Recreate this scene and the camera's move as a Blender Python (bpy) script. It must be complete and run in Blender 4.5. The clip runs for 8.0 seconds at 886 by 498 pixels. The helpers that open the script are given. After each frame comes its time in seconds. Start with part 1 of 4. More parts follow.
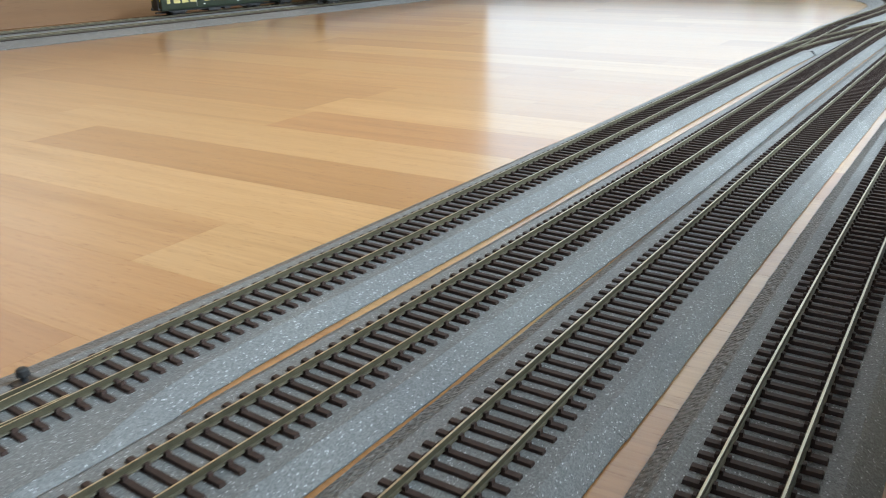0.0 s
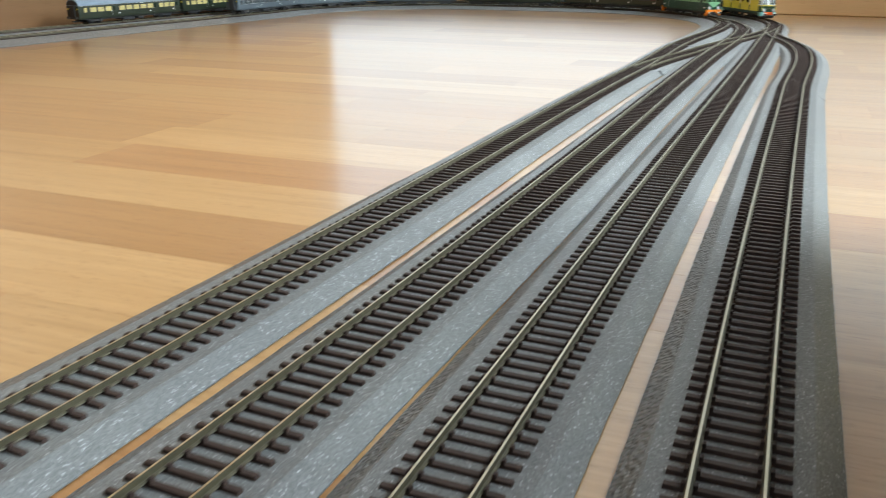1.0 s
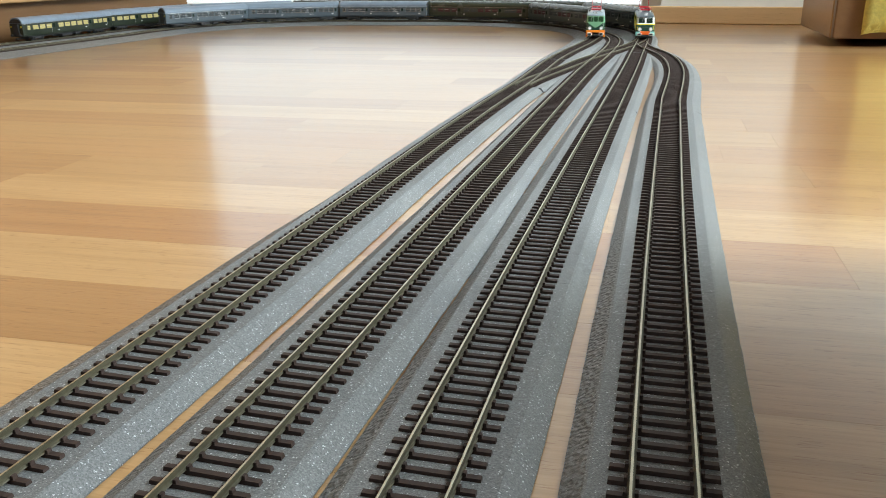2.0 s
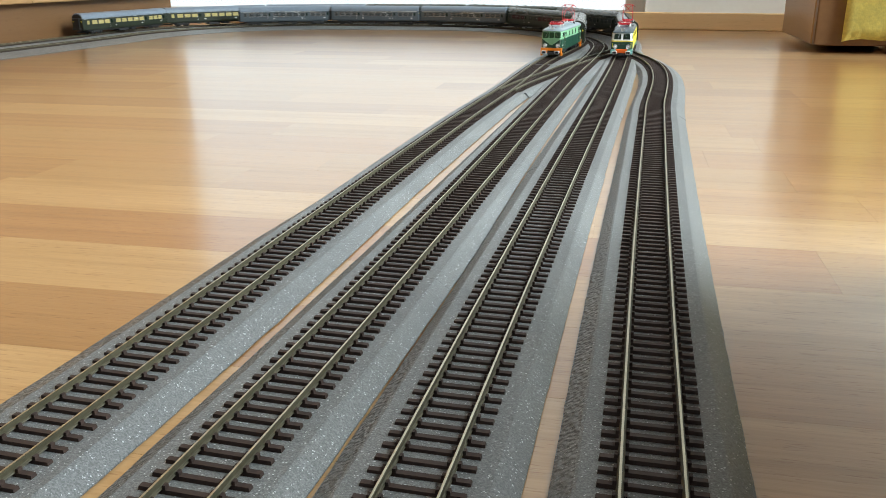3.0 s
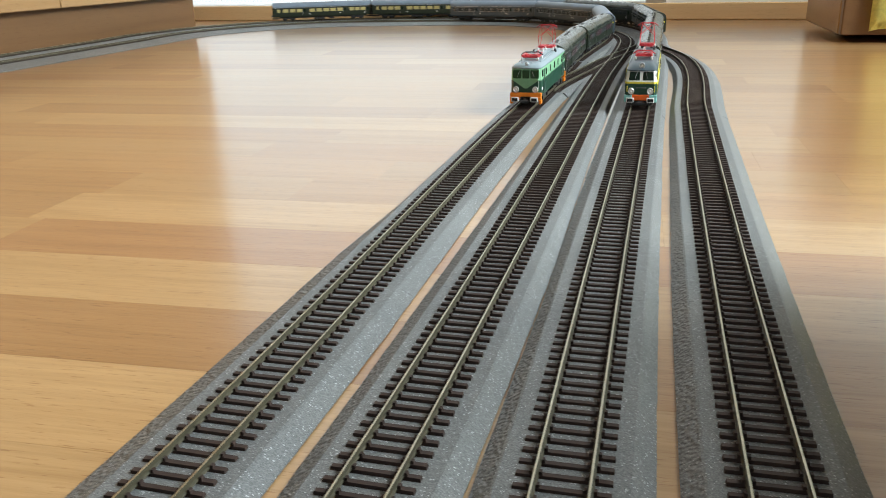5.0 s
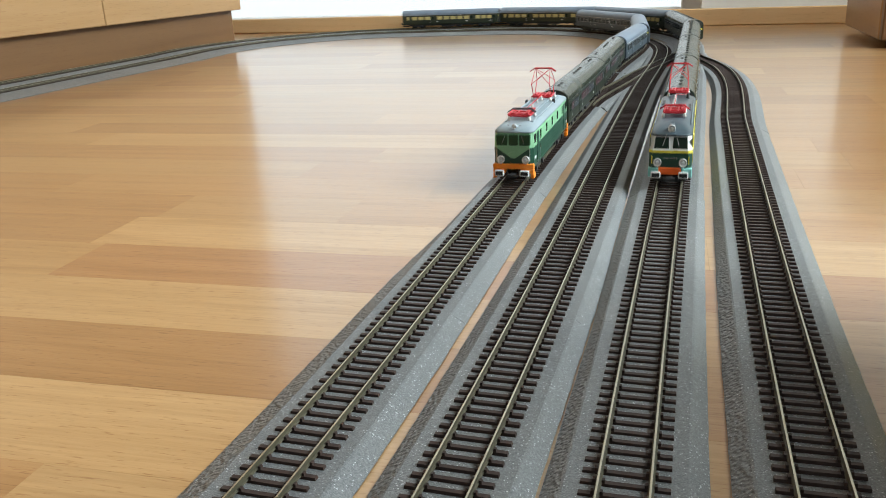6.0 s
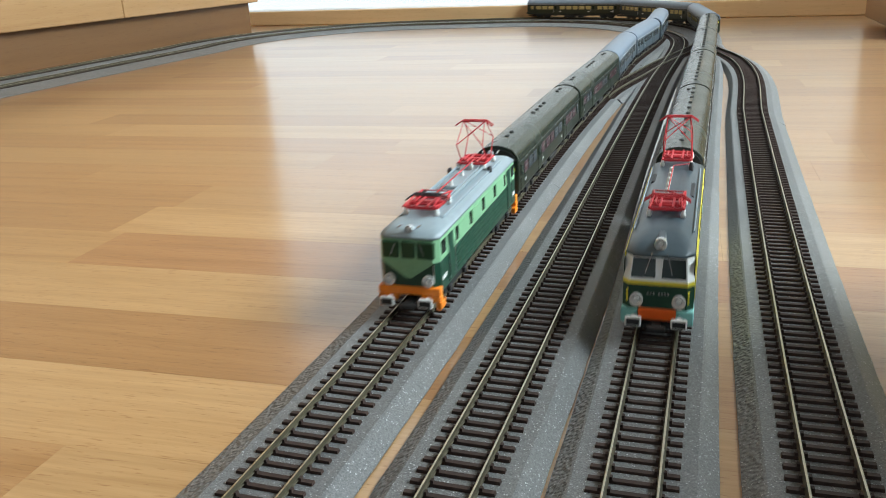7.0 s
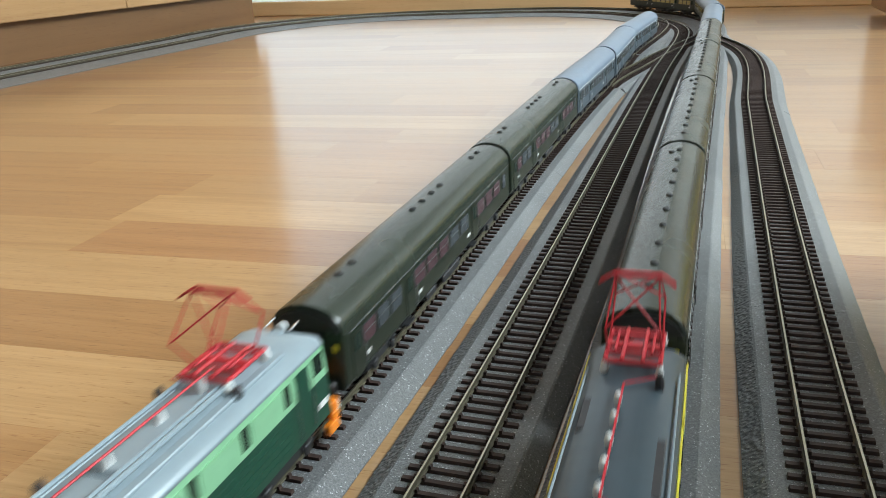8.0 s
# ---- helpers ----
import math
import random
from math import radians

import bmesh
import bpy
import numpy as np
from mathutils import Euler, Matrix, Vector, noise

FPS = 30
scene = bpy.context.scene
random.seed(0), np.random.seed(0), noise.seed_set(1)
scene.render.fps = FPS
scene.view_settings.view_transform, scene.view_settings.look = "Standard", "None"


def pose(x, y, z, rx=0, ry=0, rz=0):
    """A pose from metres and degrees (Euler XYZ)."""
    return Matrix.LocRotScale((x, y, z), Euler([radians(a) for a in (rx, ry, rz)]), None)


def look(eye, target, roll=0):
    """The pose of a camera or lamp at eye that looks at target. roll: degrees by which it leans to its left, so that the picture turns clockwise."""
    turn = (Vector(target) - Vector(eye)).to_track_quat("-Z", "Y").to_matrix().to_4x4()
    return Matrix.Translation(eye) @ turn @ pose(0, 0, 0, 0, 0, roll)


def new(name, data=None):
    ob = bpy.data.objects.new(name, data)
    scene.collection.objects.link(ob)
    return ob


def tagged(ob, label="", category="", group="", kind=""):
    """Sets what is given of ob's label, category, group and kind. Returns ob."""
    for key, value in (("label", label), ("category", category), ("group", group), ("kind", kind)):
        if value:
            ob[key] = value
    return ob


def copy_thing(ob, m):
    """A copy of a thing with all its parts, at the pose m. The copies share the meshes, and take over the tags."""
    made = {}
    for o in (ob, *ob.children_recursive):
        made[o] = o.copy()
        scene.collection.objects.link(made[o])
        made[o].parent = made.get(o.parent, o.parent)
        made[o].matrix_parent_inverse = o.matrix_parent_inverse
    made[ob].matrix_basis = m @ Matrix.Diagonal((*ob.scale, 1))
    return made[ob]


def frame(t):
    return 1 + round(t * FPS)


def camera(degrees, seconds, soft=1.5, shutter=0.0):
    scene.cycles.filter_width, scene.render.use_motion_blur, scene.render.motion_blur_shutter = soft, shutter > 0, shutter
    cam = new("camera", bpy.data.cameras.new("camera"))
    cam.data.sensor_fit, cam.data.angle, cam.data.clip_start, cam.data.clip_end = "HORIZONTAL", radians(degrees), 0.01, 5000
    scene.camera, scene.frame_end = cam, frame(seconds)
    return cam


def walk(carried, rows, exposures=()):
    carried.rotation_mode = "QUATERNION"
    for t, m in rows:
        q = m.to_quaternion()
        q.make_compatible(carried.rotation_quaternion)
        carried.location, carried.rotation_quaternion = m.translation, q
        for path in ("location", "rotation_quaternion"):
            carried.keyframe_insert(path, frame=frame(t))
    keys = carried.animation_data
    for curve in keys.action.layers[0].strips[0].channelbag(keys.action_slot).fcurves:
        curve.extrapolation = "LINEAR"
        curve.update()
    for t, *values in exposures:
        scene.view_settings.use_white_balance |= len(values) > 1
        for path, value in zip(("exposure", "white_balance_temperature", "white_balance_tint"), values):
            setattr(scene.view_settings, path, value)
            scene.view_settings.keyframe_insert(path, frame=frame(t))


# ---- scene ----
def view(x, y, z, down, lean, left):
    """Camera pose: place, degrees down, picture's clockwise lean, degrees to the left."""
    return pose(x, y, z, 90 - down, 0, left) @ pose(0, 0, 0, 0, 0, lean)


cam = camera(56.04, 8.0, soft=0.45, shutter=0.5)
walk(cam, [
    (0.0, view(0.0428, -0.0855, 0.1366, 20.88, -1.09, 32.12)),
    (0.5, view(0.0247, -0.0623, 0.1295, 20.02, -0.24, 27.20)),
    (1.0, view(0.0139, -0.0277, 0.1300, 19.70, 0.03, 21.52)),
    (1.5, view(0.0065, -0.0097, 0.1383, 19.36, -0.33, 16.42)),
    (2.0, view(0.0033, 0.0027, 0.1399, 19.13, -0.74, 13.45)),
    (3.5, view(0.0, 0.0, 0.1420, 18.81, -0.35, 12.17)),
    (4.0, view(-0.0106, -0.0028, 0.1474, 19.15, -0.47, 11.95)),
    (4.5, view(-0.0235, -0.0106, 0.1518, 19.73, -0.94, 12.10)),
    (6.0, view(-0.0390, -0.0283, 0.1760, 19.39, -2.83, 15.35)),
    (6.5, view(-0.0388, -0.0304, 0.1787, 19.49, -2.95, 16.11)),
    (7.0, view(-0.0371, -0.0320, 0.1754, 19.81, -2.96, 16.51)),
    (7.5, view(-0.0366, -0.0308, 0.1724, 20.04, -2.90, 16.76)),
    (8.0, view(-0.0359, -0.0303, 0.1722, 20.34, -3.01, 16.83)),
], exposures=[(0.0, 0.32, 6350, 10), (0.5, 0.34, 6600, 10), (1.0, 0.29, 6700, 10), (2.0, 0.19, 6850, 10), (4.5, 0.10, 6950, 10), (8.0, 0.06, 6750, 10)])

# ---- light ----
world = bpy.data.worlds.new("sky")
scene.world = world
world.use_nodes = True
wt = world.node_tree
sky = wt.nodes.new("ShaderNodeTexSky")
sky.sky_type, sky.sun_disc = "NISHITA", False
sky.sun_elevation, sky.sun_rotation = radians(42), radians(100)
wt.links.new(sky.outputs[0], wt.nodes["Background"].inputs[0])
wt.nodes["Background"].inputs[1].default_value = 0.1


def rect_light(name, m, sx, sy, watts, colour):
    lamp = bpy.data.lights.new(name, "AREA")
    lamp.shape, lamp.size, lamp.size_y, lamp.energy, lamp.color = "RECTANGLE", sx, sy, watts, colour
    ob = new(name, lamp)
    ob.matrix_world = m
    return ob


# daylight that comes in by the side window, and a weak fill added behind the camera; the balcony door ahead shows the
# bright day itself
rect_light("side_window_daylight", look((1.88, 0.85, 1.55), (0.0, 0.5, 0.0)), 1.2, 1.2, 165, (0.755, 0.91, 1.0))
rect_light("rear_window_daylight", look((-0.85, -2.48, 1.55), (-0.4, 0.3, 0.0)), 1.2, 1.2, 7, (0.78, 0.91, 1.0))


# ---- materials ----
def material(name, colour=(0.5, 0.5, 0.5), rough=0.5, metal=0.0):
    m = bpy.data.materials.new(name)
    m.use_nodes = True
    n = m.node_tree.nodes["Principled BSDF"]
    n.inputs["Base Color"].default_value = (*colour, 1)
    n.inputs["Roughness"].default_value = rough
    n.inputs["Metallic"].default_value = metal
    return m, m.node_tree, n


def node(t, kind, **sets):
    n = t.nodes.new(kind)
    for k, v in sets.items():
        n.inputs[k].default_value = v
    return n


def ramp(t, stops):
    n = t.nodes.new("ShaderNodeValToRGB")
    e = n.color_ramp.elements
    while len(e) < len(stops):
        e.new(0.5)
    for el, (p, c) in zip(e, stops):
        el.position, el.color = p, (*c, 1)
    return n


def worn(name, colour, rough=0.45, metal=0.0, scale=300.0, vary=0.18, bump=0.02, coat=0.0, gloss=0.5):
    """Painted or moulded surface with small changes of tone and gloss at two scales."""
    m, t, n = material(name, colour, rough, metal)
    tc = node(t, "ShaderNodeTexCoord")
    a = node(t, "ShaderNodeTexNoise", Scale=scale, Detail=4.0)
    b = node(t, "ShaderNodeTexNoise", Scale=scale * 0.12, Detail=2.0)
    t.links.new(tc.outputs["Object"], a.inputs["Vector"])
    t.links.new(tc.outputs["Object"], b.inputs["Vector"])
    mul = node(t, "ShaderNodeMath")
    mul.operation = "ADD"
    t.links.new(a.outputs["Fac"], mul.inputs[0])
    t.links.new(b.outputs["Fac"], mul.inputs[1])
    lo, hi = [max(0.0, c * (1 - vary)) for c in colour], [min(1.0, c * (1 + vary)) for c in colour]
    r = ramp(t, [(0.3, lo), (0.7, hi)])
    half = node(t, "ShaderNodeMath")
    half.operation = "MULTIPLY"
    half.inputs[1].default_value = 0.5
    t.links.new(mul.outputs[0], half.inputs[0])
    t.links.new(half.outputs[0], r.inputs[0])
    t.links.new(r.outputs[0], n.inputs["Base Color"])
    mr = node(t, "ShaderNodeMapRange")
    mr.inputs["To Min"].default_value, mr.inputs["To Max"].default_value = max(0.03, rough - 0.08), min(1, rough + 0.1)
    t.links.new(b.outputs["Fac"], mr.inputs["Value"])
    t.links.new(mr.outputs[0], n.inputs["Roughness"])
    if bump:
        bp = node(t, "ShaderNodeBump", Strength=0.3, Distance=bump * 0.01)
        t.links.new(a.outputs["Fac"], bp.inputs["Height"])
        t.links.new(bp.outputs[0], n.inputs["Normal"])
    n.inputs["Coat Weight"].default_value = coat
    n.inputs["Specular IOR Level"].default_value = gloss
    return m


def beech(name, tones, along=0, grain=1.0, rough=0.24, coat=0.5, piece=True):
    """Beech laminate: each piece takes one tone; long grain, short dark flecks."""
    m, t, n = material(name, tones[0], rough)
    tc = node(t, "ShaderNodeTexCoord")
    oi = node(t, "ShaderNodeObjectInfo")
    add = node(t, "ShaderNodeVectorMath")
    add.operation = "ADD"
    sc = node(t, "ShaderNodeVectorMath")
    sc.operation = "SCALE"
    sc.inputs[0].default_value = (37.0, 91.0, 13.0)
    t.links.new(oi.outputs["Random"], sc.inputs["Scale"])
    t.links.new(tc.outputs["Object"], add.inputs[0])
    t.links.new(sc.outputs[0], add.inputs[1])
    streak = [110.0 * grain] * 3
    streak[along] = 5.0 * grain
    fleck = [900.0 * grain] * 3
    fleck[along] = 90.0 * grain

    def noise_at(scale, detail):
        mp = node(t, "ShaderNodeMapping")
        mp.inputs["Scale"].default_value = scale
        nz = node(t, "ShaderNodeTexNoise", Scale=1.0, Detail=detail, Roughness=0.6, Distortion=0.3)
        t.links.new(add.outputs[0], mp.inputs["Vector"])
        t.links.new(mp.outputs[0], nz.inputs["Vector"])
        return nz
    g, f = noise_at(streak, 5.0), noise_at(fleck, 2.0)
    base = ramp(t, [(i / (len(tones) - 1), c) for i, c in enumerate(tones)])
    if piece:
        mixv = node(t, "ShaderNodeMath")
        mixv.operation = "MULTIPLY_ADD"
        mixv.inputs[1].default_value, mixv.inputs[2].default_value = 1.2, -0.6
        t.links.new(g.outputs["Fac"], mixv.inputs[0])
        sm = node(t, "ShaderNodeMath")
        sm.operation = "ADD"
        t.links.new(oi.outputs["Random"], sm.inputs[0])
        t.links.new(mixv.outputs[0], sm.inputs[1])
        t.links.new(sm.outputs[0], base.inputs[0])
    else:
        t.links.new(g.outputs["Fac"], base.inputs[0])
    fl = ramp(t, [(0.30, (0.62, 0.52, 0.45)), (0.42, (1, 1, 1))])
    t.links.new(f.outputs["Fac"], fl.inputs[0])
    mx = t.nodes.new("ShaderNodeMix")
    mx.data_type, mx.blend_type = "RGBA", "MULTIPLY"
    mx.inputs[0].default_value = 0.3
    t.links.new(base.outputs[0], mx.inputs[6])
    t.links.new(fl.outputs[0], mx.inputs[7])
    t.links.new(mx.outputs[2], n.inputs["Base Color"])
    mr = node(t, "ShaderNodeMapRange")
    mr.inputs["To Min"].default_value, mr.inputs["To Max"].default_value = rough - 0.05, rough + 0.07
    t.links.new(g.outputs["Fac"], mr.inputs["Value"])
    t.links.new(mr.outputs[0], n.inputs["Roughness"])
    bp = node(t, "ShaderNodeBump", Strength=0.12, Distance=0.0004)
    t.links.new(f.outputs["Fac"], bp.inputs["Height"])
    t.links.new(bp.outputs[0], n.inputs["Normal"])
    n.inputs["Specular IOR Level"].default_value = 0.42
    n.inputs["Coat Weight"].default_value = coat
    n.inputs["Coat Roughness"].default_value = 0.14
    return m


def laminate(name, tone):
    """Beech laminate strip: one ground tone, broad and fine streaks along the grain, short dark flecks, a clear coat."""
    m, t, n = material(name, tone, 0.3)
    tc = node(t, "ShaderNodeTexCoord")
    oi = node(t, "ShaderNodeObjectInfo")
    sc = node(t, "ShaderNodeVectorMath")
    sc.operation = "SCALE"
    sc.inputs[0].default_value = (37.0, 91.0, 13.0)
    add = node(t, "ShaderNodeVectorMath")
    add.operation = "ADD"
    t.links.new(oi.outputs["Random"], sc.inputs["Scale"])
    t.links.new(tc.outputs["Object"], add.inputs[0])
    t.links.new(sc.outputs[0], add.inputs[1])

    def noise_at(scale, detail, bend):
        mp = node(t, "ShaderNodeMapping")
        mp.inputs["Scale"].default_value = scale
        nz = node(t, "ShaderNodeTexNoise", Scale=1.0, Detail=detail, Roughness=0.62, Distortion=bend)
        t.links.new(add.outputs[0], mp.inputs["Vector"])
        t.links.new(mp.outputs[0], nz.inputs["Vector"])
        return nz

    def times(a, b):
        mx = t.nodes.new("ShaderNodeMix")
        mx.data_type, mx.blend_type = "RGBA", "MULTIPLY"
        mx.inputs[0].default_value = 1.0
        t.links.new(a, mx.inputs[6])
        t.links.new(b, mx.inputs[7])
        return mx.outputs[2]
    broad, fine, fleck = noise_at((3.2, 52.0, 9.0), 4.0, 1.1), noise_at((14.0, 420.0, 60.0), 3.0, 0.4), noise_at((95.0, 1000.0, 200.0), 2.0, 0.2)
    own = ramp(t, [(0.0, [c * 0.93 for c in tone]), (1.0, [min(1.0, c * 1.07) for c in tone])])
    t.links.new(oi.outputs["Random"], own.inputs[0])
    wide = ramp(t, [(0.30, (0.84, 0.79, 0.72)), (0.5, (1.0, 1.0, 1.0)), (0.72, (1.07, 1.10, 1.15))])
    t.links.new(broad.outputs["Fac"], wide.inputs[0])
    thin = ramp(t, [(0.32, (0.88, 0.84, 0.80)), (0.62, (1.03, 1.03, 1.03))])
    t.links.new(fine.outputs["Fac"], thin.inputs[0])
    dots = ramp(t, [(0.29, (0.72, 0.62, 0.54)), (0.40, (1.0, 1.0, 1.0))])
    t.links.new(fleck.outputs["Fac"], dots.inputs[0])
    t.links.new(times(times(times(own.outputs[0], wide.outputs[0]), thin.outputs[0]), dots.outputs[0]), n.inputs["Base Color"])
    mr = node(t, "ShaderNodeMapRange")
    mr.inputs["To Min"].default_value, mr.inputs["To Max"].default_value = 0.25, 0.37
    t.links.new(fine.outputs["Fac"], mr.inputs["Value"])
    t.links.new(mr.outputs[0], n.inputs["Roughness"])
    bp = node(t, "ShaderNodeBump", Strength=0.12, Distance=0.0004)
    t.links.new(fleck.outputs["Fac"], bp.inputs["Height"])
    t.links.new(bp.outputs[0], n.inputs["Normal"])
    n.inputs["Specular IOR Level"].default_value = 0.45
    n.inputs["Coat Weight"].default_value = 1.0
    n.inputs["Coat Roughness"].default_value = 0.17
    return m


def foam(name, grain, deep, strength, glint, lumps):
    """Grey foam track bed, grained like ballast, with pale glinting grains."""
    m, t, n = material(name, (0.24, 0.25, 0.27), 0.48)
    n.inputs["Specular IOR Level"].default_value = 0.4
    tc = node(t, "ShaderNodeTexCoord")
    vo = node(t, "ShaderNodeTexVoronoi", Scale=grain, Randomness=1.0)
    nz = node(t, "ShaderNodeTexNoise", Scale=14.0, Detail=3.0)
    fine = node(t, "ShaderNodeTexNoise", Scale=1500.0, Detail=2.0)
    for k in (vo, nz, fine):
        t.links.new(tc.outputs["Object"], k.inputs["Vector"])
    sep = node(t, "ShaderNodeSeparateColor")
    t.links.new(vo.outputs["Color"], sep.inputs[0])
    grains = ramp(t, [(0.0, (0.118, 0.121, 0.120)), (0.55, (0.172, 0.176, 0.175)), (glint - 0.01, (0.232, 0.237, 0.236)), (glint, (0.55, 0.56, 0.57))])
    t.links.new(sep.outputs[0], grains.inputs[0])
    tone = ramp(t, [(0.3, (0.8, 0.8, 0.82)), (0.7, (1.0, 1.0, 1.0))])
    t.links.new(nz.outputs["Fac"], tone.inputs[0])
    mx = t.nodes.new("ShaderNodeMix")
    mx.data_type, mx.blend_type = "RGBA", "MULTIPLY"
    mx.inputs[0].default_value = 1.0
    t.links.new(grains.outputs[0], mx.inputs[6])
    t.links.new(tone.outputs[0], mx.inputs[7])
    t.links.new(mx.outputs[2], n.inputs["Base Color"])
    bp = node(t, "ShaderNodeBump", Strength=strength, Distance=deep)
    mid = node(t, "ShaderNodeTexVoronoi", Scale=lumps, Randomness=1.0)
    mid.feature = "SMOOTH_F1"
    t.links.new(tc.outputs["Object"], mid.inputs["Vector"])
    t.links.new(mid.outputs["Distance"], bp.inputs["Height"])
    bp2 = node(t, "ShaderNodeBump", Strength=0.4, Distance=0.0004)
    t.links.new(fine.outputs["Fac"], bp2.inputs["Height"])
    t.links.new(bp.outputs[0], bp2.inputs["Normal"])
    t.links.new(bp2.outputs[0], n.inputs["Normal"])
    return m


FOAM = foam("grey_foam_bed", 2400.0, 0.0004, 0.25, 0.982, 900.0)
FOAM_SIDE = foam("grey_foam_shoulder", 2400.0, 0.0010, 1.0, 0.990, 560.0)
FLOOR = [laminate("beech_laminate_" + n, c) for n, c in (("russet", (0.342, 0.160, 0.063)), ("orange", (0.362, 0.180, 0.070)), ("tan", (0.392, 0.205, 0.083)),
                                                          ("honey", (0.422, 0.232, 0.097)), ("pale", (0.462, 0.268, 0.118)))]
CABINET = beech("beech_veneer", [(0.32, 0.165, 0.064), (0.39, 0.22, 0.095), (0.44, 0.265, 0.125)], along=1, grain=0.5, rough=0.4, coat=0.1, piece=False)
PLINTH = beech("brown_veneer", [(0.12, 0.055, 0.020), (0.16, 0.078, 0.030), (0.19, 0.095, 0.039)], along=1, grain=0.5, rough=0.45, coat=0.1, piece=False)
BASEBOARD = beech("beech_strip", [(0.56, 0.34, 0.16), (0.66, 0.43, 0.22), (0.70, 0.48, 0.26)], along=0, grain=0.6, rough=0.4, coat=0.1, piece=False)
JOINT = worn("dark_joint", (0.22, 0.12, 0.06), 0.7, scale=80)
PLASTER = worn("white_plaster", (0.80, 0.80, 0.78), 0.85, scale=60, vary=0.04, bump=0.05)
# darker than the white plaster, to hold down fill light and floor reflections
DIM_BEIGE = worn("dimmed_beige_wall", (0.27, 0.255, 0.235), 0.85, scale=60, vary=0.05, bump=0.05)
WHITE_PAINT = worn("white_window_paint", (0.82, 0.82, 0.80), 0.4, scale=90, vary=0.04)
SLEEPER = worn("brown_plastic", (0.046, 0.028, 0.023), 0.62, scale=600, vary=0.35, gloss=0.3)
RAIL_TOP = worn("nickel_rail_head", (0.55, 0.52, 0.41), 0.36, metal=1.0, scale=400, vary=0.15)
RAIL_SIDE = worn("brown_rail_side", (0.068, 0.058, 0.033), 0.6, metal=0.0, scale=500, vary=0.3)
BLACK = worn("black_plastic", (0.02, 0.02, 0.021), 0.5, scale=500)
DARK = worn("dark_grey_plastic", (0.035, 0.034, 0.036), 0.55, scale=500)
CAR_GREEN = worn("olive_green_paint", (0.015, 0.022, 0.013), 0.30, scale=250, vary=0.12)
CAR_ROOF = worn("olive_roof_paint", (0.029, 0.036, 0.026), 0.24, scale=250, vary=0.12)
BLUE_SIDE = worn("grey_blue_paint", (0.06, 0.077, 0.09), 0.38, scale=250)
BLUE_ROOF = worn("pale_blue_grey_roof", (0.155, 0.195, 0.245), 0.4, scale=250)
LIGHT_GREEN = worn("light_green_paint", (0.23, 0.47, 0.27), 0.36, scale=250, vary=0.1)
DARK_GREEN = worn("dark_green_paint", (0.012, 0.060, 0.036), 0.36, scale=250, vary=0.12)
ROOF_GREY = worn("light_grey_roof", (0.25, 0.31, 0.34), 0.34, scale=250, vary=0.1)
ROOF_SLATE = worn("slate_grey_roof", (0.044, 0.066, 0.080), 0.33, scale=250, vary=0.12)
ORANGE = worn("orange_paint", (0.93, 0.25, 0.015), 0.4, scale=250, vary=0.08)
RED_ORANGE = worn("red_orange_paint", (0.92, 0.14, 0.015), 0.4, scale=250, vary=0.08)
TURQUOISE = worn("turquoise_paint", (0.22, 0.55, 0.52), 0.4, scale=250, vary=0.1)
YELLOW = worn("yellow_paint", (0.78, 0.66, 0.06), 0.4, scale=250, vary=0.08)
CREAM = worn("off_white_paint", (0.80, 0.82, 0.80), 0.38, scale=250, vary=0.06)
RED = worn("red_plastic", (0.50, 0.020, 0.030), 0.4, scale=400, vary=0.15)
WHITE = worn("white_plastic", (0.75, 0.75, 0.73), 0.4, scale=400, vary=0.06)
SILVER = worn("silver_metal", (0.62, 0.63, 0.64), 0.25, metal=0.9, scale=400, vary=0.08)
LAMP_RIM = worn("bright_lamp_rim", (0.84, 0.86, 0.86), 0.22, metal=0.45, scale=400, vary=0.06)
YELLOW_CLOTH = worn("yellow_cloth", (0.75, 0.62, 0.16), 0.9, scale=220, vary=0.2, bump=0.15)


def glass(name, colour, rough=0.05, alpha=1.0):
    m, t, n = material(name, colour, rough)
    n.inputs["Specular IOR Level"].default_value = 0.15
    return m


CAB_GLASS = glass("dark_cab_glass", (0.016, 0.026, 0.019), 0.10)
GREEN_GLASS = glass("greenish_cab_glass", (0.030, 0.075, 0.036), 0.10)
CAR_GLASS = glass("tinted_car_glass", (0.055, 0.062, 0.066), 0.12)
RED_GLASS = glass("window_before_red_seats", (0.075, 0.040, 0.044), 0.12)
# yellow light in the car windows, put into the pane colour
LIT_GLASS = glass("painted_lit_car_glass", (0.46, 0.38, 0.16), 0.15)
LENS = glass("headlamp_lens", (0.86, 0.88, 0.88), 0.06)
PANE, pt_, pn_ = material("window_pane", (1, 1, 1), 0.02)
pn_.inputs["Transmission Weight"].default_value = 1.0
DAY = bpy.data.materials.new("bright_overcast_day")
DAY.use_nodes = True
dt = DAY.node_tree
dt.nodes.remove(dt.nodes["Principled BSDF"])
em = dt.nodes.new("ShaderNodeEmission")
em.inputs[0].default_value, em.inputs[1].default_value = (0.82, 0.93, 1.0, 1), 1.18
dt.links.new(em.outputs[0], dt.nodes["Material Output"].inputs[0])


